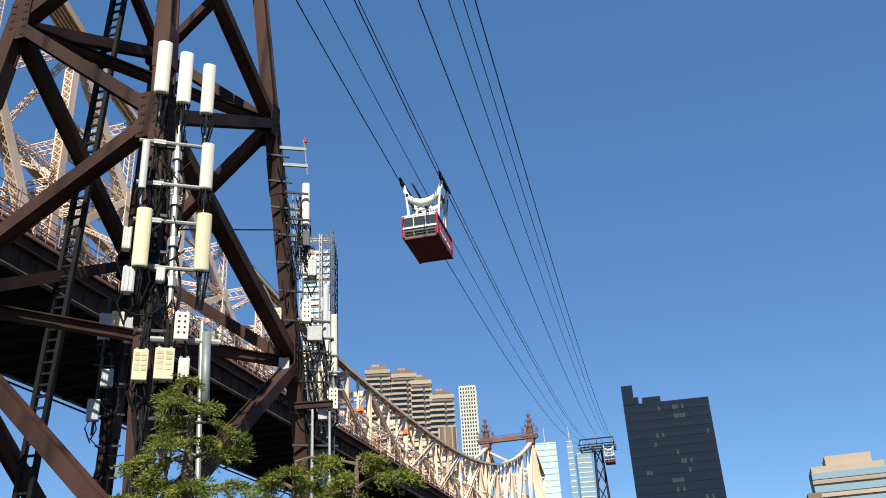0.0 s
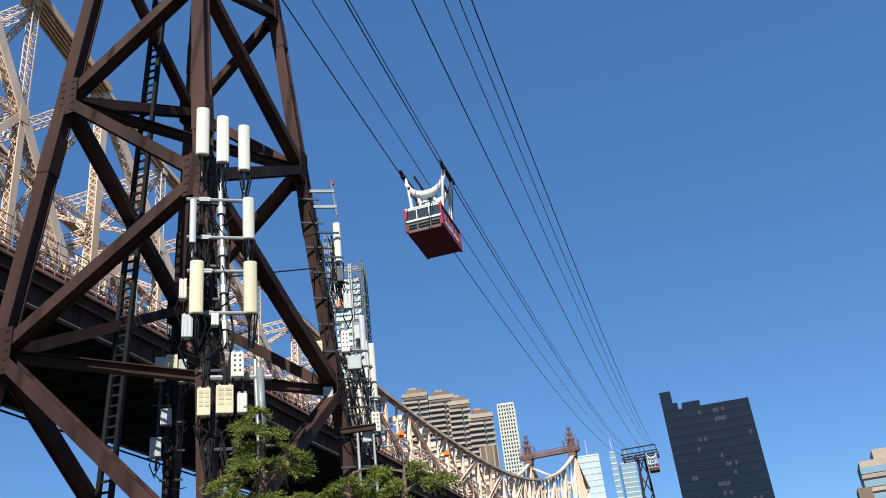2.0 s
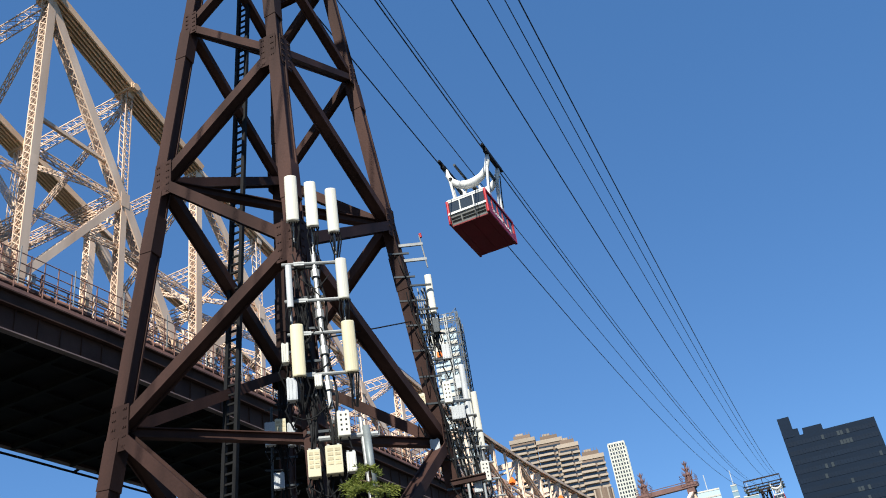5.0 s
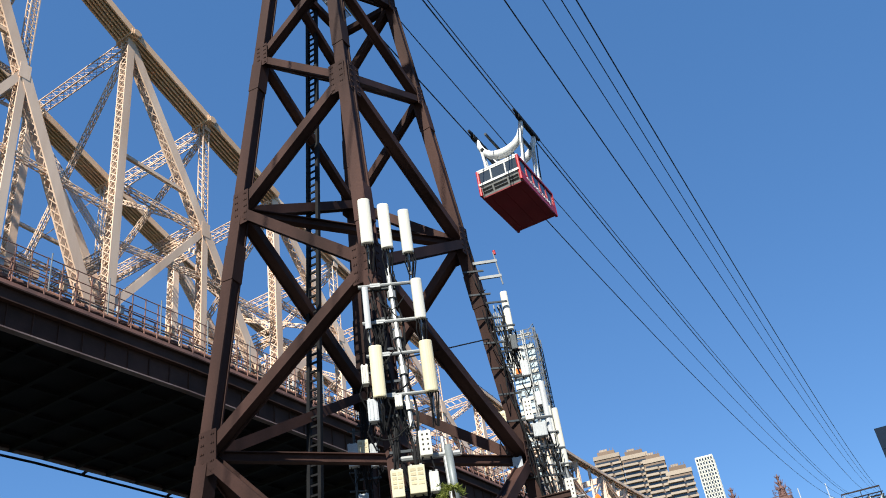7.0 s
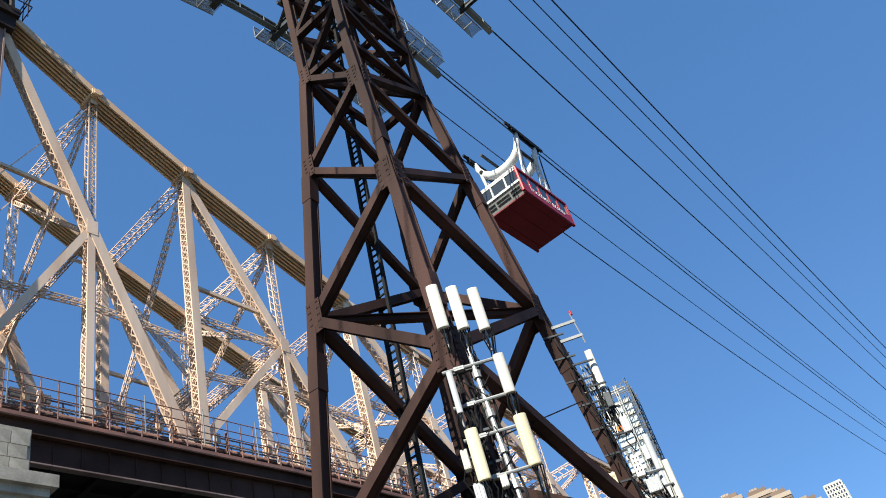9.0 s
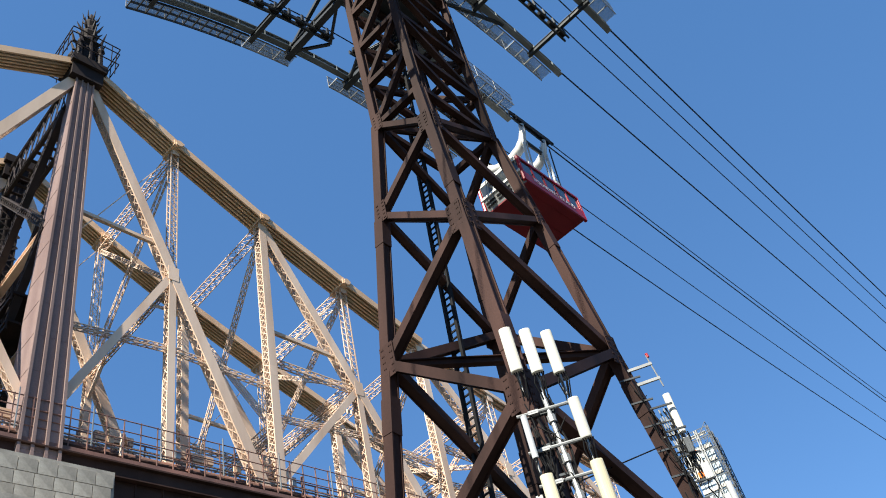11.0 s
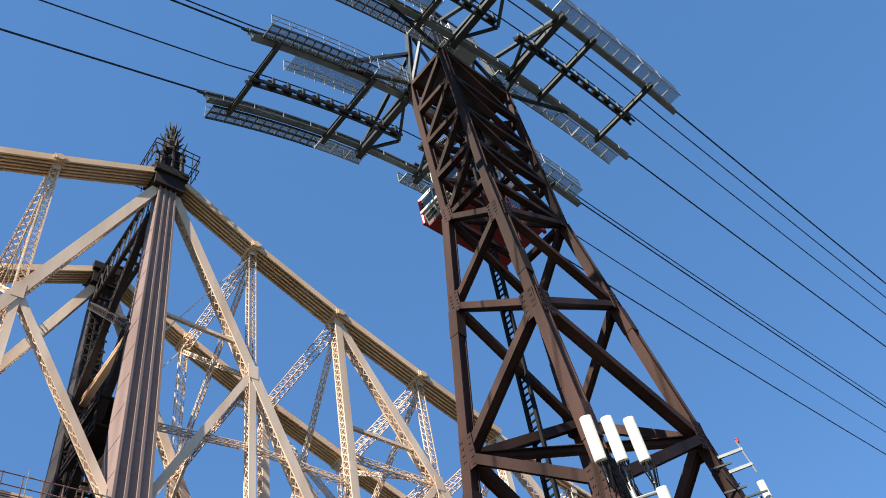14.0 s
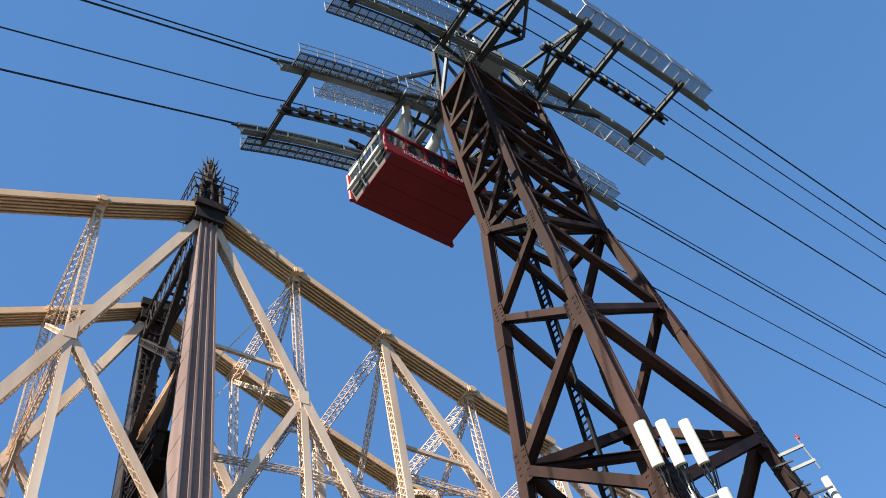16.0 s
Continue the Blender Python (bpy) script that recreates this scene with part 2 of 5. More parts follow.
def thing(name, label, category, at=(0, 0, 0), group="", kind=""):
    ob = new(name)
    ob.location = at
    return tagged(ob, label, category, group, kind)


# ---- ground ----
ground = part("ground", Build().beam((-2500, 0, -1.1), (2500, 0, -1.1), 5000, 1.0, (0, 0, 1)), LAWN, None)
tagged(ground, "flat green and grey riverside ground", "ground", kind="structure")
paving = part("pavement", Build().beam((-160, -30, -0.3), (160, -30, -0.3), 150, 0.6, (0, 0, 1)), PAVING, None)
tagged(paving, "light grey paved island shore", "pavement", kind="structure")
river = part("water", Build().beam((-2400, 165, -0.55), (2400, 165, -0.55), 239, 0.1, (0, 0, 1)), WATER, None)
tagged(river, "dark green river channel", "water", kind="structure")

# ---- tram tower ----
TX, TY = -14.88, 23.72


def corner(leg, z):
    a = 2.62 + max(0.0, 34.4 - z) * 0.0807
    b = 1.44 + max(0.0, 34.4 - z) * 0.0818
    return Vector((TX + (b if leg in "BC" else -b), TY + (a if leg in "CD" else -a), z))


tower = thing("tram_tower", "tall brown weathered steel lattice tower carrying tramway ropes", "tower")
TOP = 47.6
for leg in "ABCD":
    for z0, z1 in ((0.0, 34.4), (34.4, TOP)):
        w = 0.46 if z0 == 0 else 0.38
        part("leg", Build().section(corner(leg, z0), corner(leg, z1), w, w, 0.06, (0, 1, 0), w * 0.78), RUST, tower)
    for z in (9.5, 17.5, 26.5):
        part("splice_plate", Build().beam(corner(leg, z), corner(leg, z + 1.5), 0.5, 0.5, (0, 1, 0)), RUST, tower)

AC, BD = (11.3, 20.5, 28.3, 34.4), (4.6, 15.8, 24.6, 31.5)
braces = []
for k, z in enumerate(AC):
    for a in "AC":
        for b in "BD":
            braces.append((a, z, b, BD[k]))
            if k + 1 < len(BD):
                braces.append((a, z, b, BD[k + 1]))
for a, za, b, zb in braces:
    p, q = corner(a, za), corner(b, zb)
    wide = 0.46 if za < 25 else 0.38
    face = (0, 1, 0) if (a, b) in (("A", "B"), ("C", "D")) else (1, 0, 0)
    part("brace", Build().section(p, q, wide * 0.8, wide, 0.05, face, wide * 0.45), RUST, tower)
for z in AC[:2]:
    p, q = corner("A", z), corner("C", z)
    part("strut", Build().section(p, q, 0.3, 0.32, 0.04), RUST, tower)
upper = (34.4, 37.7, 41.0, 44.3, 47.4)
for k, z in enumerate(upper):
    for a, b in ("AB", "BC", "CD", "DA"):
        face = (0, 1, 0) if a + b in ("AB", "CD") else (1, 0, 0)
        part("girt", Build().section(corner(a, z), corner(b, z), 0.32, 0.34, 0.04, face, 0.16), RUST, tower)
        if k + 1 < len(upper):
            a2, b2 = (a, b) if a in "AC" else (b, a)
            part("brace", Build().section(corner(a2, z), corner(b2, upper[k + 1]), 0.28, 0.32, 0.04, face, 0.14), RUST, tower)


def gusset(leg, z, big=1.0):
    """Joint plates with rivet heads on the two outer faces of a leg."""
    c = corner(leg, z)
    sx, sy = (1 if leg in "BC" else -1), (1 if leg in "CD" else -1)
    s = Build()
    s.box(c + Vector((-sx * 0.22, sy * 0.24, 0)), (0.72 * big, 0.03, 1.5 * big))
    s.box(c + Vector((sx * 0.24, -sy * 0.22, 0)), (0.03, 0.72 * big, 1.5 * big))
    for i in range(5):
        for j in (-0.36, -0.24, 0.24, 0.36):
            dz = (i - 2) * 0.3 * big
            s.box(c + Vector((-sx * 0.22 + j * big * 0.72, sy * 0.265, dz)), (0.05, 0.03, 0.05))
            s.box(c + Vector((sx * 0.265, -sy * 0.22 + j * big * 0.72, dz)), (0.03, 0.05, 0.05))
    part("gusset_plate", s, RUST, tower, "riveted joint plate")


for z in AC:
    gusset("A", z, 0.95 if z < 25 else 0.75), gusset("C", z, 0.95 if z < 25 else 0.75)
for z in BD[1:]:
    gusset("B", z, 0.95 if z < 25 else 0.75), gusset("D", z, 0.95 if z < 25 else 0.75)
# caged ladder inside the far left leg
s = Build()
p, q = Vector((TX - 3.4, TY + 0.2, 1)), Vector((TX - 1.1, TY + 0.6, 47))
for o in (-0.24, 0.24):
    s.beam(p, q, 0.14, 0.16, (0, 1, 0), o)
for k in range(130):
    e = p.lerp(q, k / 130)
    s.beam(e - Vector((0.24, 0, 0)), e + Vector((0.24, 0, 0)), 0.07, 0.07)
part("ladder", s, BLACK, tower, "black steel access ladder")


# ---- tower head: saddles, catwalks, sheave frames ----
def saddle_z(y):
    return 49.7 - 0.0137 * (31.3 - y) ** 2


TRACKS = (TX - 6.75, TX - 2.4, TX + 2.4, TX + 6.75)
SY0, SY1 = 10.55, 37.5
head = thing("rope_saddle_frame", "grey-green steel head frame with rope saddles and catwalks", "tower head")
STEPS = 28
for n, x in enumerate(TRACKS):
    line = []
    for k in range(STEPS + 1):
        y = SY0 + (SY1 - SY0) * k / STEPS
        line.append(Vector((x, y, saddle_z(y) - 0.35)))
    beam = part("saddle_beam", Build().ribbon(line, 0.1, 0.44), GREENGREY, head)
    part("bottom_flange", Build().ribbon(line, 0.38, 0.06, -0.25), GREENGREY, beam)
    part("top_flange", Build().ribbon(line, 0.34, 0.06, 0.23), GREENGREY, beam)
    part("rope_groove", Build().ribbon(line, 0.14, 0.14, 0.37), DARKSTEEL, beam)
    for p in line[1:-1:2]:
        part("stiffener", Build().beam(p + Vector((0, 0, -0.26)), p + Vector((0, 0, 0.24)), 0.38, 0.04, (0, 1, 0)), GREENGREY, beam)
    out = -1 if n in (0, 2) else 1
    for span, (y0, y1) in enumerate(((SY0 + 0.6, SY0 + 7.8), (SY0 + 7.9, TY - 1.8), (TY + 1.6, SY1 - 4.6), (SY1 - 4.5, SY1 - 0.8))):
        walkway, deck, rail, panel = Build(), Build(), Build(), Build()
        m = max(3, int((y1 - y0) / (0.55 if span == 0 else 0.9)))
        for k in range(m):
            ya, yb = y0 + (y1 - y0) * k / m, y0 + (y1 - y0) * (k + 1) / m
            a = Vector((x + out * 0.68, ya, saddle_z(ya) - 0.68))
            b = Vector((x + out * 0.68, yb, saddle_z(yb) - 0.68))
            deck.beam(a, b, 0.8, 0.02)
            walkway.beam(a + Vector((-0.42, 0, -0.05)), a + Vector((0.42, 0, -0.05)), 0.05, 0.16 if span == 0 else 0.08)
            e, f = a + Vector((out * 0.42, 0, 0)), b + Vector((out * 0.42, 0, 0))
            if k % 2 == 0:
                rail.beam(e, e + Vector((0, 0, 1.1)), 0.045, 0.045, (0, 1, 0))
                rail.beam(e + Vector((0, 0, 0.05)), f + Vector((0, 0, 1.05)), 0.025, 0.025)
            for h in (0.55, 1.1):
                rail.beam(e + Vector((0, 0, h)), f + Vector((0, 0, h)), 0.04, 0.04)
            if span:
                panel.beam(e + Vector((0, 0, 0.55)), f + Vector((0, 0, 0.55)), 0.01, 1.0)
        mat = DARKSTEEL if span == 0 else GALV
        edge = [Vector((x + out * 0.68, y0 + (y1 - y0) * k / m, saddle_z(y0 + (y1 - y0) * k / m) - 0.73)) for k in range(m + 1)]
        w = part("catwalk", Build().ribbon([e + Vector((out * 0.42, 0, 0)) for e in edge], 0.05, 0.16 if span == 0 else 0.1), mat, head)
        for o in (0.0, -0.42) if span == 0 else (-0.42,):
            part("stringer", Build().ribbon([e + Vector((out * o, 0, 0)) for e in edge], 0.05, 0.16 if span == 0 else 0.1), mat, w)
        part("floor_grid", walkway, mat, w)["kind"] = "stuff"
        part("catwalk_grating", deck, GRATING, w, "see-through steel floor grating")
        part("handrail", rail, GALV, w)
        if span:
            part("side_mesh", panel, GRATING, w, "fine wire mesh side panel")
# haul-rope sheave trains between each pair of saddles
for x in (TX - 4.6, TX + 4.6):
    for y0, y1 in ((SY0 + 1.2, TY - 1.0), (TY + 0.6, SY1 - 2.2)):
        s, wheels = Build(), []
        m = 11
        for k in range(m):
            ya, yb = y0 + (y1 - y0) * k / m, y0 + (y1 - y0) * (k + 1) / m
            a, b = Vector((x, ya, saddle_z(ya) - 1.2)), Vector((x, yb, saddle_z(yb) - 1.2))
            s.beam(a, b, 0.12, 0.26, (0, 0, 1), -0.16)
            s.beam(a, b, 0.12, 0.22, (0, 0, 1), 0.16)
            c = a.lerp(b, 0.5)
            wheels.append(Build().tube([c + Vector((-0.1, 0, 0.2)), c + Vector((0.1, 0, 0.2))], 0.33, 12))
            s.beam(c + Vector((0.22, 0, 0)), c + Vector((0.22, 0, 0.6)), 0.1, 0.16, (0, 1, 0))
        t = part("sheave_frame", s, DARKSTEEL, head)
        for wheel in wheels:
            part("sheave_wheel", wheel, BLACK, t, "black rope wheel")
for x in TRACKS:
    part("saddle_nose", Build().tube([(x, SY0 - 0.5, saddle_z(SY0) - 0.32), (x, SY0 + 0.1, saddle_z(SY0) - 0.06), (x, SY0 + 0.8, saddle_z(SY0 + 0.8) + 0.02)], [0.05, 0.1, 0.14], 8), DARKSTEEL, head)
# cross arms, hangers and head bracing
for y, h in ((SY0 + 1.6, 0.35), (SY0 + 8.0, 0.4), (TY - 2.4, 0.6), (TY + 2.4, 0.6), (SY1 - 8.5, 0.4), (SY1 - 3.0, 0.35)):
    z = saddle_z(y) + (1.5 if abs(y - TY) > 3 else -0.9)
    for x0, x1 in ((TRACKS[0] - 0.5, TRACKS[1] + 0.4), (TRACKS[2] - 0.4, TRACKS[3] + 0.5)):
        low = saddle_z(y) - 0.85
        part("cross_arm", Build().section((x0, y, low), (x1, y, low), h * 0.7, h, 0.04, (0, 0, 1), h * 0.4), DARKSTEEL, head)
        for x in (x0 + 0.5, x1 - 0.4) if abs(y - TY) < 3 else ():
            part("hanger", Build().section((x, y, low), ((x0 + x1) / 2, y + (1.2 if y < TY else -1.2), low - 0.65), 0.16, 0.18, 0.03), DARKSTEEL, head)
for sx in (-1, 1):
    for sy in (-1, 1):
        base = Vector((TX + sx * 1.4, TY + sy * 2.6, TOP))
        apex = Vector((TX + sx * 1.0, TY + sy * 2.0, 55.0))
        part("mast_leg", Build().section(base, apex, 0.34, 0.34, 0.04), DARKSTEEL, head)
        for x, y in ((TX + sx * 6.75, TY + sy * 2.4), (TX + sx * 2.4, TY + sy * 8.0)):
            z = saddle_z(y) - 0.5
            part("stay", Build().beam((x, y, z), base.lerp(apex, 0.55), 0.22, 0.22), DARKSTEEL, head)
            part("stay", Build().beam((x, y, z), base.lerp(apex, 0.02), 0.2, 0.2), DARKSTEEL, head)
        part("mast_brace", Build().beam(base, apex + Vector((-sx * 2.0, 0, 0)), 0.2, 0.2), DARKSTEEL, head)
        part("mast_brace", Build().beam(base, apex + Vector((0, -sy * 4.0, 0)), 0.2, 0.2), DARKSTEEL, head)
s = Build()
for sx in (-1, 1):
    s.beam((TX + sx * 1.0, TY - 2.0, 55), (TX + sx * 1.0, TY + 2.0, 55), 0.3, 0.3)
    s.beam((TX - 1.0, TY + sx * 2.0, 55), (TX + 1.0, TY + sx * 2.0, 55), 0.3, 0.3)
part("mast_ring", s, DARKSTEEL, head)
part("top_platform", Build().box((TX, TY, 47.7), (2.6, 5.0, 0.16)), DARKSTEEL, head)
s = Build()
for sx in (-1, 1):
    for k in range(6):
        s.beam((TX + sx * 1.9, TY - 4 + 1.6 * k, 49.2), (TX + sx * 1.9, TY - 4 + 1.6 * k, 51.0), 0.05, 0.05, (0, 1, 0))
    for h in (49.2, 50.1, 51.0):
        s.beam((TX + sx * 1.9, TY - 4, h), (TX + sx * 1.9, TY + 4, h), 0.05, 0.05)
part("platform_rail", s, GALV, head)
for sx in (-1, 1):
    mid_x = TX + sx * 3.3
    deck = Build().ribbon([(mid_x, 13.6 + 0.7 * k, saddle_z(13.6 + 0.7 * k) - 0.25) for k in range(9)], 1.0, 0.03)
    work = part("work_platform", deck, GRATING, head, "open grating work platform")
    for side in (-0.55, 0.55):
        rail = Build()
        for k in range(9):
            y = 13.6 + 0.7 * k
            rail.beam((mid_x + side, y, saddle_z(y) - 0.3), (mid_x + side, y, saddle_z(y) + 0.9), 0.05, 0.05, (0, 1, 0))
        for h in (0.3, 0.9):
            rail.ribbon([(mid_x + side, 13.6 + 0.7 * k, saddle_z(13.6 + 0.7 * k) + h) for k in range(9)], 0.05, 0.05)
        part("guard_rail", rail, GALV, work)
hut = part("equipment_cabinet", Build().box((TX + 1.2, TY - 0.6, 50.6), (1.5, 2.2, 1.9)), GREYBOX, head, "pale grey equipment cabinet", 0.04)
for k in range(5):
    part("rib", Build().box((TX + 1.2, TY - 1.72, 49.9 + 0.34 * k), (1.3, 0.05, 0.06)), GALV, hut)


# ---- ropes ----
def rope_z(y, slack=0.012, bend=0.00029):
    if y < SY0:
        d = SY0 - y
        return saddle_z(SY0) - 0.45 * d + 0.0006 * d * d
    if y <= SY1:
        return saddle_z(y)
    d = y - SY1
    return saddle_z(SY1) - slack * d + bend * d * d


FAR_X, FAR_Y = -18.4, 360.0


def rope_x(x, y):
    return x + (FAR_X - TX) * max(0.0, y - SY1) / (FAR_Y - SY1)


ys = [-95 + 5 * k for k in range(21)] + [SY0 + (SY1 - SY0) * k / 14 for k in range(15)] + [44 + 12.64 * k for k in range(26)]
for n, x in enumerate(TRACKS):
    sag = (0.018, 0.000305) if n < 2 else (0.012, 0.00029)
    r = Build().tube([(rope_x(x, y), y, rope_z(y, *sag) + 0.05) for y in ys], 0.056, 6)
    tagged(part("track_rope", r, ROPE, None), "thick dark steel track rope strung between towers", "cable", "tramway ropes")
for x, dz in ((TX - 4.75, 0.1), (TX - 2.15, 0.12), (TX + 4.66, 0.3), (TX + 5.85, 0.0)):
    r = Build().tube([(rope_x(x, y), y, rope_z(y) + dz) for y in ys], 0.042, 6)
    tagged(part("haul_rope", r, ROPE, None), "thinner dark steel haul rope strung between towers", "cable", "tramway ropes")


# ---- steel bridge ----
BO, BH = Vector((-69.04, 28.85, 0)), radians(3.0)
ALONG, ACROSS = Vector((math.sin(BH), math.cos(BH), 0)), Vector((-math.cos(BH), math.sin(BH), 0))
SPAN, GAP = 368.0, 20.6


def drop(s):
    return -0.034 * max(0.0, s - 40.0)


def bp(s, off, z):
    """A place on the bridge: metres along it, across it from the nearer truss, and height."""
    return BO + ALONG * s + ACROSS * off + Vector((0, 0, z + drop(s)))


def chord_z(s):
    if s < 0:
        return 60 + 47.1 * max(0.0, 1 + s / 150.0) ** 1.75
    if s < 184:
        return 62.8 + 44.3 * (1 - s / 184) ** 2.75
    if s < SPAN:
        return 62.8 + 34.5 * (s / 184 - 1) ** 2.5
    return 60 + 37.3 * max(0.0, 1 - (s - SPAN) / 150.0) ** 1.75


DECK = 51.4
bridge = thing("cantilever_bridge", "long beige painted steel cantilever truss bridge with two decks", "bridge")
PANEL = 26.9
SEGS = [(28.6 * k, 28.6 * (k + 1)) for k in range(-5, 0)] + [(PANEL * k, PANEL * (k + 1)) for k in range(6)]
SEGS += [(161.4 + 25.82 * k, 161.4 + 25.82 * (k + 1)) for k in range(9)]
for off in (0.0, GAP):
    fine = off == 0.0
    for s0, s1 in SEGS:
        near, solid = -62 < s0 < 120, -62 < s0 < 50
        sm = (s0 + s1) / 2
        toward = s0 if s0 < 184 else s1
        other = s1 if s0 < 184 else s0
        if s0 < 0:
            toward, other = s1, s0
        # upper chord: parallel eyebars
        for a, b in ((s0, sm), (sm, s1)):
            p, q = bp(a, off, chord_z(a)), bp(b, off, chord_z(b))
            # On nearer spans the backing plate is coloured near-black as gap shade.
            plate = part("chord", Build().beam(p, q, 2.9 if solid else 1.7, 0.08, (0, 0, 1), 0, 0.3), GIRDER if solid else BEIGE, bridge)
            for o in (-1.35, -0.8, -0.27, 0.27, 0.8, 1.35) if solid else (-0.7, 0, 0.7):
                part("eyebar", Build().beam(p, q, 0.25 if solid else 0.3, 1.05 if solid else 0.6, (0, 0, 1), o), TAN if solid else BEIGE, plate)
            if solid:
                pin = Build().tube([p - ACROSS * 1.75, p + ACROSS * 1.75], 0.55, 10)
                pin.beam(p - ACROSS * 1.6, p + ACROSS * 1.6, 1.5, 0.9)
                part("pin_joint", pin, TAN, plate)
            if fine and near:
                line = Build()
                line.tube([p + Vector((0, 0, 1.5)), q + Vector((0, 0, 1.5))], 0.05, 5)
                for f in (0.0, 0.5):
                    e = p.lerp(q, f)
                    line.beam(e, e + Vector((0, 0, 1.7)), 0.07, 0.07, (0, 1, 0))
                part("handline", line, ROPE, bridge)
        # main post
        if s0 not in (0.0,) and abs(s0 - SPAN) > 15:
            ends = bp(s0, off, DECK - 4.5), bp(s0, off, chord_z(s0) - 0.3)
            post = Build().laced(*ends, 1.25, 1.1, tuple(ALONG), 1.0, 0.16) if near else Build().section(*ends, 1.1, 1.0, 0.2, tuple(ALONG))
            part("post", post, BEIGE, bridge)
        # long diagonal through the middle node
        zt = chord_z(toward)
        lean = 2.6 if s0 < 1 else 3.9
        foot = other + (-lean if other > toward else lean)
        zm = zt - 1.0 + (DECK - zt) * (abs(sm - toward) / abs(foot - toward))
        mid = bp(sm, off, zm)
        side = tuple(ACROSS)
        d = Build()
        if near:
            d.laced(bp(toward, off, zt - 1.0), mid, 1.15, 1.3, (0, 0, 1), 1.3, 0.2)
            d.laced(mid, bp(foot, off, DECK - 1) + (bp(foot, off, DECK - 1) - bp(toward, off, zt - 1.0)).normalized() * 2.6, 1.15, 1.3, (0, 0, 1), 1.3, 0.2)
        else:
            d.section(bp(toward, off, zt - 1.0), bp(foot, off, DECK - 1) + (bp(foot, off, DECK - 1) - bp(toward, off, zt - 1.0)).normalized() * 2.6, 1.1, 1.2, 0.2)
        part("diagonal", d, BEIGE, bridge)
        ends = bp(toward, off, DECK - 1), mid
        part("sub_strut", Build().laced(*ends, 0.9, 0.9, (0, 0, 1), 1.4, 0.12) if near else Build().section(*ends, 0.8, 0.8, 0.15), BEIGE, bridge)
        sub = Build()
        if near:
            sub.open_lace(mid, bp(sm, off, chord_z(sm) - 0.4), 1.0, 0.8, side, 1.1, 0.13)
        else:
            sub.section(bp(sm, off, DECK - 4.2), bp(sm, off, chord_z(sm) - 0.4), 0.8, 0.7, 0.15, tuple(ALONG))
        if near:
            sub.laced(bp(sm, off, DECK - 4.2), mid, 1.0, 0.9, tuple(ALONG), 1.2, 0.15)
        part("sub_post", sub, BEIGE, bridge)
        if near and s0 > 20:
            part("long_strut", Build().open_lace(mid, bp(toward, off, zm + 0.4), 0.6, 0.7, (0, 0, 1), 1.2, 0.12), BEIGE, bridge)
        if near and s0 >= 0:
            tie = Build().beam(bp(toward, off, zm + 5.2), bp(sm + (toward - sm) * 0.16, off, zm + 4.6), 0.45, 0.45)
            part("stub_strut", tie, BEIGE, bridge)
        if not near:
            part("long_strut", Build().beam(bp(s0, off, zm - 1.5), mid, 0.5, 0.4).beam(mid, bp(s1, off, zm - 1.5), 0.5, 0.4), BEIGE, bridge)
        if near and s0 >= 0:
            zl = (zm + DECK) / 2
            low = Build().open_lace(bp(s0, off, zl), bp(sm, off, zl + 1.0), 0.5, 0.6, (0, 0, 1), 1.1, 0.1)
            low.open_lace(bp(sm, off, zl + 1.0), bp(s1, off, zl), 0.5, 0.6, (0, 0, 1), 1.1, 0.1)
            part("low_strut", low, BEIGE, bridge)
            part("tie_rod", Build().beam(bp(s0, off, zm - 1.5), bp(sm, off, chord_z(sm) - 1), 0.12, 0.12), BEIGE, bridge)
        if not near and s0 < 330:
            for q in (0.25, 0.75):
                s = s0 + (s1 - s0) * q
                part("sub_post", Build().beam(bp(s, off, DECK - 4.2), bp(s, off, chord_z(s) - 0.3), 0.5, 0.5, tuple(ALONG)), BEIGE, bridge)
            part("counter_diagonal", Build().beam(bp(other, off, chord_z(other) - 0.5), bp(sm, off, DECK - 1), 0.5, 0.45), BEIGE, bridge)
            part("counter_diagonal", Build().beam(bp(s0, off, DECK + 4.2), bp(s1, off, DECK + 4.2), 0.4, 0.4), BEIGE, bridge)
        for c, r in ((mid, 1.05), (bp(s0, off, chord_z(s0) - 0.6), 1.0), (bp(sm, off, chord_z(sm) - 0.6), 0.8), (bp(s0, off, zm - 1.5), 0.7)):
            for o in (-0.68, 0.68):
                part("joint_plate", Build().beam(c + ACROSS * o - Vector((0, 0, r)), c + ACROSS * o + Vector((0, 0, r)), 0.06, r * 1.3, tuple(ALONG)), BEIGE, bridge) if near else None
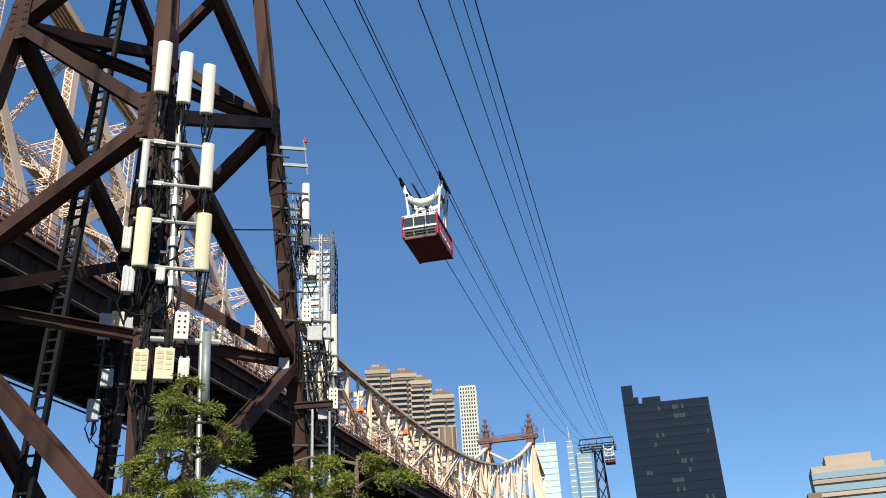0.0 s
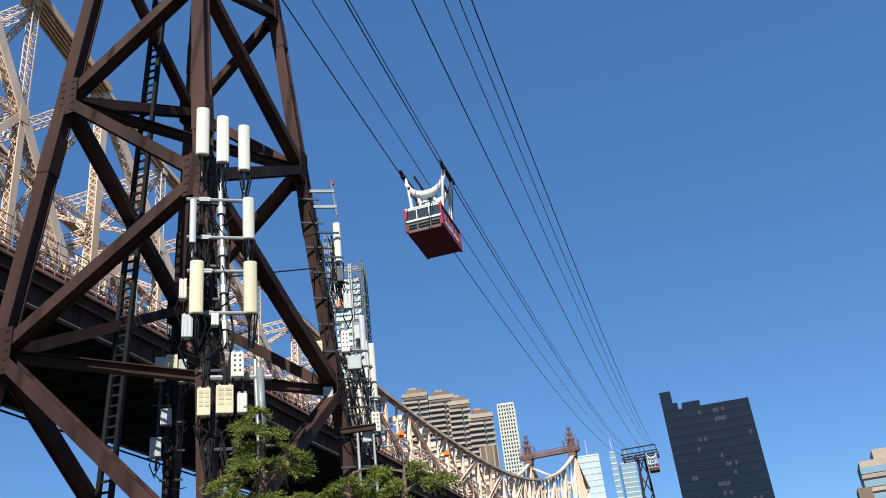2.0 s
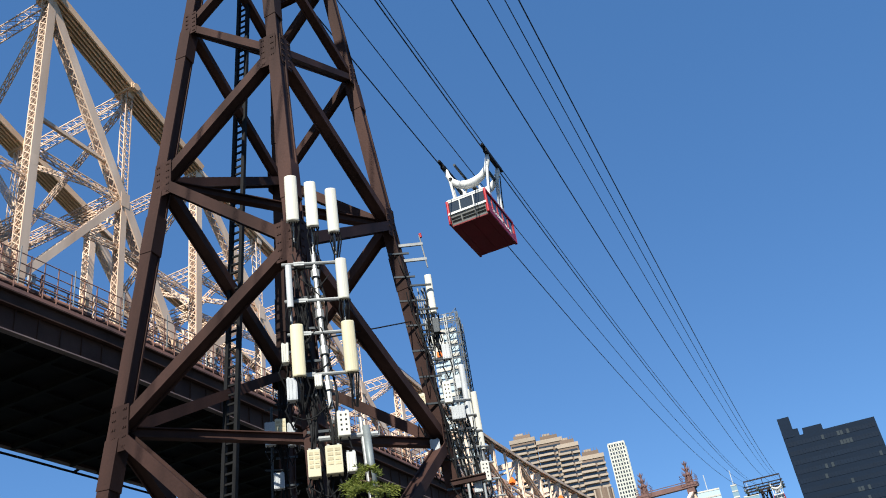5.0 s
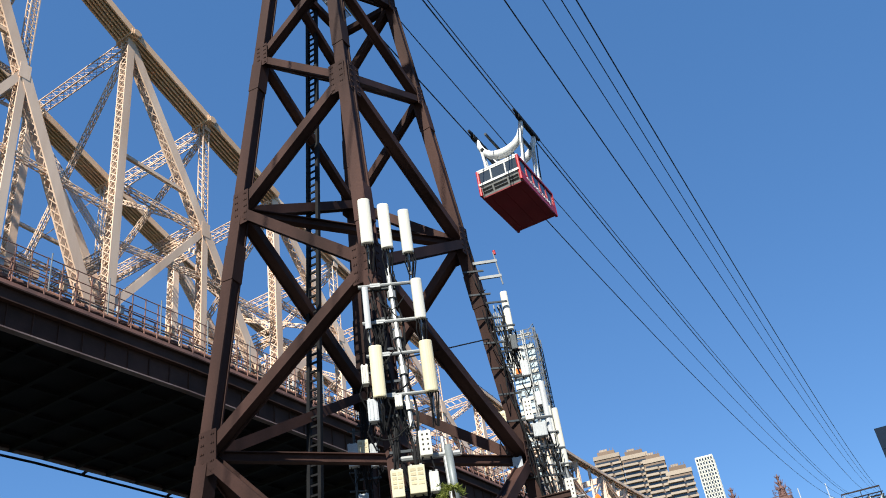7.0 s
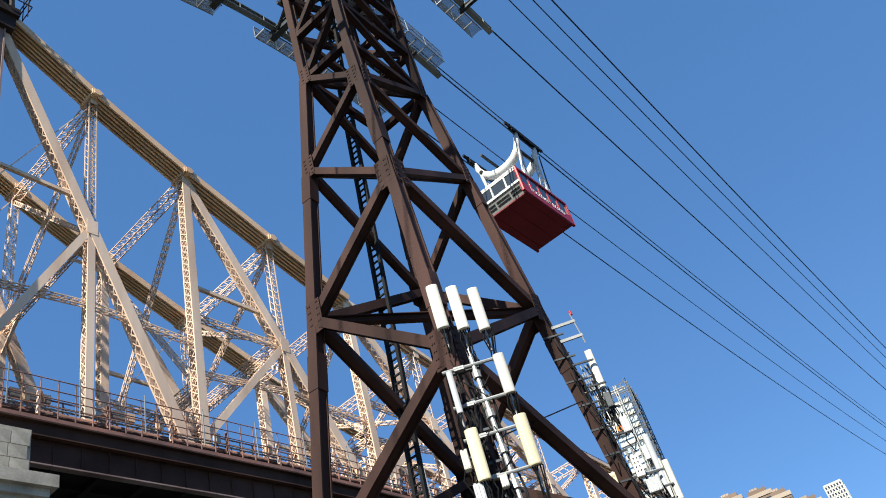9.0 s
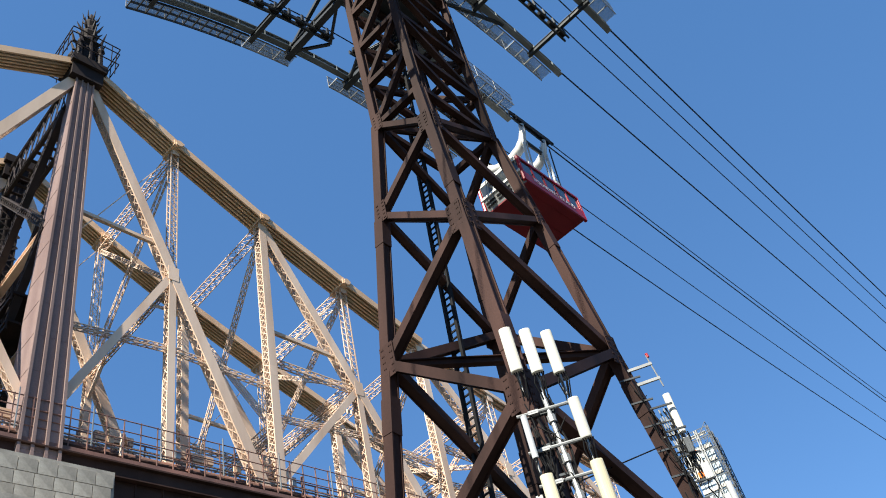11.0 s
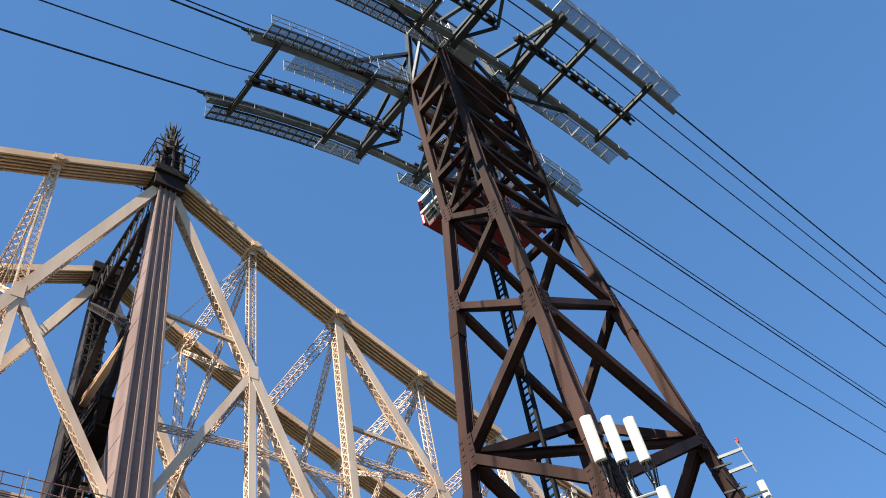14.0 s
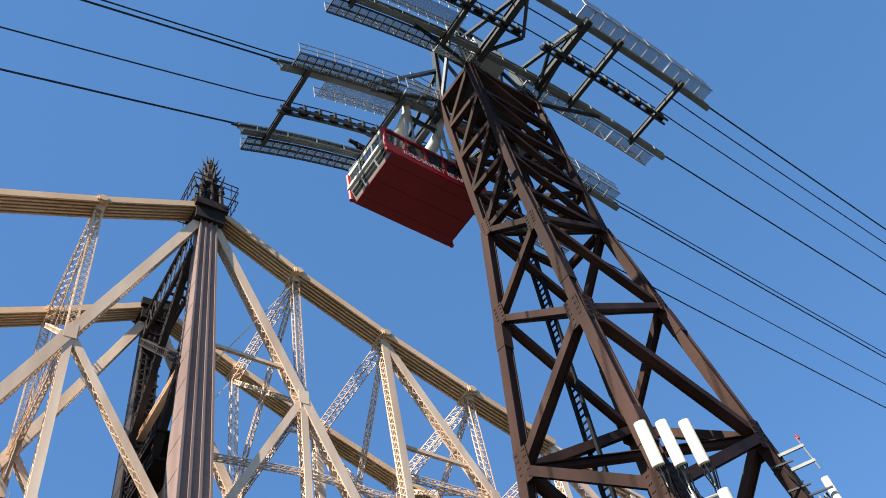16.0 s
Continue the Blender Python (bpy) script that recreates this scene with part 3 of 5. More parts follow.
# bracing between the two trusses
for s0, s1 in SEGS:
    if not -62 < s0 < 250:
        continue
    near = s0 < 110
    for s in (s0, (s0 + s1) / 2):
        zt = chord_z(s) - 1.2
        if abs(s) < 3:
            continue
        b = Build()
        if near:
            b.open_lace(bp(s, 0, zt), bp(s, GAP, zt), 1.0, 1.6, (0, 0, 1), 1.3, 0.13)
        else:
            b.beam(bp(s, 0, zt), bp(s, GAP, zt), 0.6, 1.2)
        part("cross_strut", b, BEIGE, bridge)
        lo = DECK + 6.5 if s == s0 else (chord_z(s) + DECK) / 2
        b = Build()
        if near:
            b.open_lace(bp(s, 0.3, zt - 1), bp(s, GAP - 0.3, lo), 0.55, 0.55, tuple(ALONG), 1.1, 0.1)
            b.open_lace(bp(s, GAP - 0.3, zt - 1), bp(s, 0.3, lo), 0.55, 0.55, tuple(ALONG), 1.1, 0.1)
            b.open_lace(bp(s, 0, lo), bp(s, GAP, lo), 0.8, 1.2, (0, 0, 1), 1.3, 0.12)
        else:
            b.beam(bp(s, 0.3, zt - 1), bp(s, GAP - 0.3, lo), 0.5, 0.4)
            b.beam(bp(s, GAP - 0.3, zt - 1), bp(s, 0.3, lo), 0.5, 0.4)
        part("sway_brace", b, BEIGE, bridge)
        if near:
            b = Build().open_lace(bp(s, 0, lo - 1.2), bp(s, GAP, lo - 1.2), 0.5, 0.6, (0, 0, 1), 1.2, 0.1)
            b.beam(bp(s, 0, lo - 5), bp(s, 4.5, lo - 0.8), 0.4, 0.4).beam(bp(s, GAP, lo - 5), bp(s, GAP - 4.5, lo - 0.8), 0.4, 0.4)
            part("knee_brace", b, BEIGE, bridge)

# deck: fascia girders, floor, service walkway, rails, stringers beneath
lo_s, hi_s = -130.0, SPAN + 60
cuts = [lo_s + (hi_s - lo_s) * k / 40 for k in range(41)]
for off, face in ((-1.8, -1), (GAP + 3.6, 1)):
    for a, b in zip(cuts, cuts[1:]):
        band = part("fascia_girder", Build().beam(bp(a, off, 46.6), bp(b, off, 46.6), 0.3, 1.2), FASCIA, bridge)
        part("ledge", Build().beam(bp(a, off + face * 0.2, 47.28), bp(b, off + face * 0.2, 47.28), 0.9, 0.16), FASCIA, band)
        part("ledge", Build().beam(bp(a, off + face * 0.1, 45.94), bp(b, off + face * 0.1, 45.94), 0.6, 0.12), FASCIA, band)
        web = part("plate_girder", Build().beam(bp(a, off - face * 0.45, 44.65), bp(b, off - face * 0.45, 44.65), 0.16, 2.6), FASCIA, bridge)
        part("flange", Build().beam(bp(a, off - face * 0.3, 43.3), bp(b, off - face * 0.3, 43.3), 0.75, 0.14), COLUMN, web)
        for f in range(5 if off < 0 and -70 < a < 150 else 2):
            s = a + (b - a) * f / (5 if off < 0 and -70 < a < 150 else 2)
            part("stiffener", Build().beam(bp(s, off - face * 0.3, 43.37), bp(s, off - face * 0.3, 45.88), 0.2, 0.1, tuple(ALONG)), FASCIA, web)
for a, b in zip(cuts, cuts[1:]):
    # Slab and underside: the deep shade below is put into a near-black colour.
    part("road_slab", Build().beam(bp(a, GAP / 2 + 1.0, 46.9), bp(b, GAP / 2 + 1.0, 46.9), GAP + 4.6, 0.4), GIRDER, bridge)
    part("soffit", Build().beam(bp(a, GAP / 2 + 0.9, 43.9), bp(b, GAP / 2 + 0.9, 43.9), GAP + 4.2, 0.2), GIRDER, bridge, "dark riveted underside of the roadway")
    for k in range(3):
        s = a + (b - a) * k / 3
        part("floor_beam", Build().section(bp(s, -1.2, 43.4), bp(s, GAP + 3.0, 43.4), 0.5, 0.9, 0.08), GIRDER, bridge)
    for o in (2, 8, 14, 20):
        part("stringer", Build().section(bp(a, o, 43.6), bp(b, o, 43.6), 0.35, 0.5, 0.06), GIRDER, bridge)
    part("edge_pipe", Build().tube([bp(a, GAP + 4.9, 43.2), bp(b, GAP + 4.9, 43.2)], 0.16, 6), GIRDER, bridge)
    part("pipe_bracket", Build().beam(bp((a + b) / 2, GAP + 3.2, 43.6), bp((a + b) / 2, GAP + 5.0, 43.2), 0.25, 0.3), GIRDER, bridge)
def edge_point(s, off, z):
    """A place on the deck edge."""
    return bp(s, off, z - 1.75)


for a, b in zip(cuts, cuts[1:]):
    near = -70 < a < 150
    w = Build()
    w.beam(edge_point(a, -1.0, 49.3), edge_point(b, -1.0, 49.3), 2.4, 0.25)
    w.beam(edge_point(a, -2.0, 49.5), edge_point(b, -2.0, 49.5), 0.3, 0.4)
    w.tube([edge_point(a, -0.7, 50.6), edge_point(b, -0.7, 50.6)], 0.58, 12)
    part("service_walkway", w, DECKRED, bridge, "faded red pipe and walkway along the deck edge")
    for zz, rad, mat in ((50.9, 0.1, GALV), (51.25, 0.07, TAN), (50.1, 0.16, FASCIA)):
        part("conduit", Build().tube([edge_point(a, -1.7, zz), edge_point(b, -1.7, zz)], rad, 6), mat, bridge)
    if near:
        for k in range(6):
            s = a + (b - a) * (k + 0.4) / 6
            part("deck_bracket", Build().beam(edge_point(s, -1.9, 49.4), edge_point(s, 0.2, 51.2), 0.14, 0.2), DECKRED if k % 2 else TAN, bridge)
    r = Build()
    for zz in (50.9, 51.8, 52.7, 53.9):
        r.tube([edge_point(a, -2.1, zz), edge_point(b, -2.1, zz)], 0.06, 5)
    n = 8 if near else 3
    for k in range(n):
        s = a + (b - a) * k / n
        r.beam(edge_point(s, -2.1, 49.6), edge_point(s, -2.1, 54.0), 0.1, 0.1, tuple(ALONG))
        if near:
            r.beam(edge_point(s, 0.4, 50), edge_point(s, 0.4, 53.3), 0.12, 0.12, tuple(ALONG))
            r.beam(edge_point(s, 0.4, 53.0), edge_point(s + 1.6, 0.4, 50.4), 0.08, 0.08)
    r.beam(edge_point(a, 0.4, 53.3), edge_point(b, 0.4, 53.3), 0.12, 0.12)
    r.beam(edge_point(a, 0.4, 51.9), edge_point(b, 0.4, 51.9), 0.08, 0.08)
    part("deck_railing", r, DECKRED if near else BEIGE, bridge)
    if near:
        for k in range(2):
            s = a + (b - a) * (k + 0.3) / 2
            # Plain pale posts rising above the railing, no lamps on them.
            part("lamp_post", Build().beam(edge_point(s, -2.2, 50.2), edge_point(s, -2.2, 54.6), 0.1, 0.1, tuple(ALONG)), GALV, bridge, "pale steel post on the deck railing")
            part("junction_box", Build().beam(edge_point(s + 2, -1.6, 51.2), edge_point(s + 2, -1.6, 52.2), 0.7, 0.5, tuple(ALONG)), TAN if k else GREYBOX, bridge)
            part("pipe_bend", Build().tube([edge_point(s + 3, -1.9, 50.0), edge_point(s + 3, -1.9, 52.4), edge_point(s + 3.6, -1.2, 53.0), edge_point(s + 4.6, 0.2, 53.0)], 0.13, 6), BEIGE if k else DECKRED, bridge)
for k in range(7):
    b = Build().beam(edge_point(-30 + 9 * k, 0.6, 53.4), edge_point(-26 + 9 * k, 0.6, 53.4), 0.5, 0.9)
    part("traffic_barrier", b, TAN, bridge)


def bridge_tower(s, top, detailed):
    """Ribbed steel columns, portal lattice, bearing caps and finials of one bridge tower."""
    base = 44.6 if detailed else 46.0
    for off in (0.0, GAP):
        n = 4 if detailed else 2
        flare = 0.0 if detailed else (-4.0 if off == 0 else 4.0)
        p, q = bp(s, off + flare, base), bp(s, off, top - 2)
        col = Build()
        col.beam(p, q, 4.3, 4.0, tuple(ALONG), 0, 0, 1.9, 2.4)
        # The near tower's far column has its shade put into a darker brown.
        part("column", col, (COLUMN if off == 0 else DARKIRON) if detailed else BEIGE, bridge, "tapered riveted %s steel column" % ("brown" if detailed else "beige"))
        ribs = Build()
        for k in range(n):
            t = k / (n - 1) * 2 - 1
            for face in (1, -1):
                a, b = p + ALONG * (t * 1.85) - ACROSS * (face * 2.2), q + ALONG * (t * 1.1) - ACROSS * (face * 1.0)
                ribs.beam(a, b, 0.45, 0.3, tuple(ALONG), 0, 0, 0.36, 0.2)
        if detailed:
            for k in range(14):
                f = (k + 0.5) / 14
                c = p.lerp(q, f)
                wx, wy = 4.36 * (1 - f) + 1.96 * f, 4.06 * (1 - f) + 2.46 * f
                ribs.beam(c - ACROSS * wx / 2, c + ACROSS * wx / 2, wy, 0.07, (0, 0, 1))
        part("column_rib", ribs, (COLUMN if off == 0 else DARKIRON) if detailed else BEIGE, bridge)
        cap = Build()
        cap.beam(bp(s, off, top - 3.2), bp(s, off, top - 0.8), 3.4, 4.2, tuple(ALONG))
        cap.beam(bp(s, off, top - 0.8), bp(s, off, top + 0.6), 4.4, 4.8, tuple(ALONG))
        part("saddle_casting", cap, FINIAL if detailed else REDIRON, bridge)
        if detailed and off > 1:
            continue
        cage = Build()
        for zz in (top + 0.8, top + 3.2, top + 4.4):
            for a, b in (((-3.3, -3.3), (3.3, -3.3)), ((3.3, -3.3), (3.3, 3.3)), ((3.3, 3.3), (-3.3, 3.3)), ((-3.3, 3.3), (-3.3, -3.3))):
                cage.beam(bp(s + a[0], off + a[1], zz), bp(s + b[0], off + b[1], zz), 0.12, 0.12)
        for a in (-2.2, -0.7, 0.7, 2.2):
            for b in (-3.3, 3.3):
                cage.beam(bp(s + a, off + b, top), bp(s + a, off + b, top + 4.4), 0.1, 0.1, tuple(ALONG))
                cage.beam(bp(s + b, off + a, top), bp(s + b, off + a, top + 4.4), 0.1, 0.1, tuple(ALONG))
        part("inspection_cage", cage, FINIAL if detailed else REDIRON, bridge, "railed platform round the finial")
        spire = Build()
        tall, fat = (1.0, 0.72) if detailed else (0.78, 0.5)
        c = [bp(s, off, top + h * tall) for h in (0, 2.8, 5.8, 6.4, 8.0, 8.9, 11.2, 12.0, 14.6)]
        spire.tube(c, [fat * w for w in (2.1, 1.9, 1.5, 2.2, 1.3, 1.8, 0.8, 1.2, 0.3)], 10)
        for k in range(8):
            t = k * math.pi / 4
            o = ALONG * math.cos(t) + ACROSS * math.sin(t)
            spire.tube([c[2] + o * 0.6, c[3] + o * 1.9, c[4] + o * 2.5 + Vector((0, 0, 0.9))], [0.16, 0.24, 0.05], 5)
            spire.tube([c[5] + o * 0.5, c[6] + o * 1.3 - Vector((0, 0, 1.2)), c[6] + o * 1.9], [0.14, 0.2, 0.04], 5)
            spire.tube([c[7] + o * 0.2, c[7] + o * 1.0 + Vector((0, 0, 0.8)), c[8] + o * 1.3 - Vector((0, 0, 0.6))], [0.12, 0.14, 0.03], 5)
            spire.tube([c[0] + o * 1.6, c[1] + o * 1.7, c[2] + o * 1.2], [0.3, 0.2, 0.25], 5)
        for a in (-2.0, 2.0):
            for b in (-2.0, 2.0):
                spire.tube([bp(s + a * fat, off + b * fat, top + h) for h in (0, 2.2, 4.0, 4.4, 6.2)], [fat * w for w in (0.8, 0.55, 0.4, 0.75, 0.06)], 7)
        if detailed and off > 1:
            continue
        part("finial", spire, FINIAL if detailed else REDIRON, bridge, "ornate dark iron finial")
    if not detailed:
        part("top_beam", Build().beam(bp(s - 1, -3.5, top + 0.2), bp(s - 1, GAP + 3.5, top + 0.2), 2.4, 2.0), REDIRON, bridge, "dark iron cross beam between the finials")
        part("top_beam_rail", Build().beam(bp(s - 2, -4.0, top + 1.8), bp(s - 2, GAP + 4.0, top + 1.8), 0.3, 0.3), REDIRON, bridge)
        for a, b in ((top - 16, top - 4), (top - 28, top - 16), (60, top - 28)):
            for o0, o1 in ((0, GAP), (GAP, 0)):
                part("portal_bracing", Build().beam(bp(s, o0, a), bp(s, o1, b), 0.8, 0.8), BEIGE, bridge)
            part("portal_strut", Build().beam(bp(s, 0, a), bp(s, GAP, a), 1.2, 1.2), BEIGE, bridge)
        return
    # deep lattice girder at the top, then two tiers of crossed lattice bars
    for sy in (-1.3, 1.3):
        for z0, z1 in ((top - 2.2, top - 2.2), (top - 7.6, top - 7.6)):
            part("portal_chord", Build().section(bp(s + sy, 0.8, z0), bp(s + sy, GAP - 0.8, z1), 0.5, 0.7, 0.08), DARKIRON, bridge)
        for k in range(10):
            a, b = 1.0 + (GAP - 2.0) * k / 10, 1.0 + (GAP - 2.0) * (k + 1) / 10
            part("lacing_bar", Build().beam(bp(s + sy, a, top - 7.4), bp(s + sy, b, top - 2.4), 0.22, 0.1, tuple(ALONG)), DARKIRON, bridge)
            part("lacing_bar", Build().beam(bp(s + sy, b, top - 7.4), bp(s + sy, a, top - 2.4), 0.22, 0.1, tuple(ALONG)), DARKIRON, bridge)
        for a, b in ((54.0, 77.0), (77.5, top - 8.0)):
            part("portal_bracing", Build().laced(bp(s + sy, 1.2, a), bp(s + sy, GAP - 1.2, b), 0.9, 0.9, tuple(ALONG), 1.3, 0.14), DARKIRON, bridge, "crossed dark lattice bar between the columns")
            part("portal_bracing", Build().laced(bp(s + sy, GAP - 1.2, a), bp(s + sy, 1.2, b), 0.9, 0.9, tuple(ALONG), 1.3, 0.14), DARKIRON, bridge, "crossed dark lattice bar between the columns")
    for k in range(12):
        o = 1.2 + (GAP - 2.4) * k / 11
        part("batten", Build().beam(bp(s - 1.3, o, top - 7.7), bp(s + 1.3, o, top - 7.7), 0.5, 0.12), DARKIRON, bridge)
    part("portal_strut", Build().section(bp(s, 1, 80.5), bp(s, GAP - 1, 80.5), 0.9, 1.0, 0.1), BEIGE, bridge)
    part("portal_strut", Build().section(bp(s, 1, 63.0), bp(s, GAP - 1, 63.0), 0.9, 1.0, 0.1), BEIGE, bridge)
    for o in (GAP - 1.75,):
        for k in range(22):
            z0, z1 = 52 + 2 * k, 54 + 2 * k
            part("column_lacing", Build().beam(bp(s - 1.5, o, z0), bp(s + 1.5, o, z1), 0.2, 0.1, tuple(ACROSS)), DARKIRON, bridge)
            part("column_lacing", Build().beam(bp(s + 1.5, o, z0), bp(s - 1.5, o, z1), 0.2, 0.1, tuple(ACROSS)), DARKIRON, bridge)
    cabin_floor = Build()
    for zz in (66.5, 70.5):
        cabin_floor.beam(bp(s, 5.5, zz), bp(s, 14.5, zz), 4.6, 0.3)
        for a in (-2.2, 2.2):
            cabin_floor.beam(bp(s + a, 5.5, zz + 1.2), bp(s + a, 14.5, zz + 1.2), 0.1, 0.1)
            for k in range(7):
                cabin_floor.beam(bp(s + a, 5.5 + 1.5 * k, zz - 1.2), bp(s + a, 5.5 + 1.5 * k, zz + 1.2), 0.14, 0.14, tuple(ALONG))
            cabin_floor.beam(bp(s + a, 5.5, zz - 1.0), bp(s + a, 14.5, zz - 1.0), 0.3, 0.4)
    part("machinery_platform", cabin_floor, FINIAL, bridge, "dark two-level machinery platform between the columns")
    stair = Build()
    for k in range(20):
        f = (k % 9) / 9
        zz = 46 + 1.0 * k
        o = 9 + (4.5 * f if (k // 9) % 2 == 0 else 4.5 * (1 - f))
        stair.beam(bp(s - 1.2, o, zz), bp(s + 1.2, o, zz), 0.5, 0.07)
        stair.beam(bp(s - 1.2, o, zz), bp(s - 1.2, o, zz + 1.1), 0.05, 0.05, tuple(ALONG))
    part("stair_tower", stair, DARKSTEEL, bridge, "dark steel access stair")


bridge_tower(0.0, 106.4, True)
bridge_tower(SPAN, 99.6, False)

# masonry piers with courses of stone
for s0, deep in ((0.0, True), (SPAN, False)):
    pier = thing("bridge_pier", "tall grey granite block pier under the bridge tower", "pier", group="bridge piers")
    shaft = Build().beam(bp(s0, GAP / 2, -drop(s0) - 1), bp(s0, GAP / 2, 36.6), GAP + 11.4, 11.4, tuple(ALONG))
    part("shaft", shaft, STONE, pier)
    for z0, z1, grow in ((36.6, 37.2, 12.2), (37.2, 37.9, 13.0), (37.9, 39.0, 14.0)):
        part("cornice", Build().beam(bp(s0, GAP / 2, z0), bp(s0, GAP / 2, z1), GAP + grow + 1.4, grow, tuple(ALONG)), STONE, pier, "projecting moulded stone cornice")
    for o in (0.0, GAP):
        part("pedestal", Build().beam(bp(s0 + 0.7, o, 39.0), bp(s0 + 0.7, o, 44.6), 9.4, 10.4, tuple(ALONG)), STONE, pier)
    if deep:
        st = Build().box((0, 0, 0), (0.22, 1.6, 1.22)).mesh("stone")
        st.materials.append(STONE)
        for row in range(4):
            for k in range(6):
                ob = part("stone", st, STONE, pier)
                ob.matrix_world = Matrix.Translation(bp(s0 - 3.45 + 1.66 * k + (0.1 if row % 2 else -0.1), -4.75, 39.7 + 1.28 * row)) @ pose(0, 0, 0, 0, 0, -3)
for s, z in ((151.6, 54.4), (182.0, 56.6)):
    f = Build()
    f.tube([bp(s + 0.3 * h, -1.8, z + h) for h in (0, 0.4, 0.8, 1.2, 1.6)], [0.75, 0.8, 0.62, 0.42, 0.1], 5)
    tagged(part("orange_marker", f, ORANGE, None), "bright orange cloth marker tied to the bridge railing", "marker", "orange markers")

# ---- far tram tower ----
ft = thing("far_tram_tower", "distant dark lattice tramway tower with cross arms", "tower")
for sx in (-1, 1):
    for sy in (-1, 1):
        part("leg", Build().beam((FAR_X + sx * 4, FAR_Y + sy * 4, 0), (FAR_X + sx * 1.3, FAR_Y + sy * 1.6, 73), 0.8, 0.8), FINIAL, ft)
s = Build()
for k in range(10):
    z0, z1 = 7.3 * k, 7.3 * (k + 1)
    for sx in (-1, 1):
        w0, w1 = 4 - 0.27 * k, 4 - 0.27 * (k + 1)
        s.beam((FAR_X - sx * w0, FAR_Y - w0, z0), (FAR_X + sx * w1, FAR_Y - w1, z1), 0.45, 0.45)
        s.beam((FAR_X + sx * w0, FAR_Y - w0, z0), (FAR_X + sx * w1, FAR_Y + w1, z1), 0.45, 0.45)
part("bracing", s, FINIAL, ft)
for y in (-5, 0, 5):
    s = Build().open_lace((FAR_X - 7.4, FAR_Y + y, 73.5), (FAR_X + 7.4, FAR_Y + y, 73.5), 0.9, 1.2, (0, 0, 1), 1.5, 0.2)
    part("cross_arm", s, FINIAL, ft)
for x in [FAR_X - TX + t for t in TRACKS]:
    part("saddle_beam", Build().beam((x, FAR_Y - 7, 72.8), (x, FAR_Y + 7, 73.6), 0.6, 0.9), GREENGREY, ft)
s = Build()
for x in (-6.75, 0, 6.75):
    s.beam((FAR_X + x, FAR_Y - 3, 74), (FAR_X + x, FAR_Y - 3, 76.8), 0.25, 0.25, (0, 1, 0))
s.beam((FAR_X - 6.75, FAR_Y - 3, 76.6), (FAR_X + 6.75, FAR_Y - 3, 76.6), 0.3, 0.5)
part("gantry", s, FINIAL, ft)


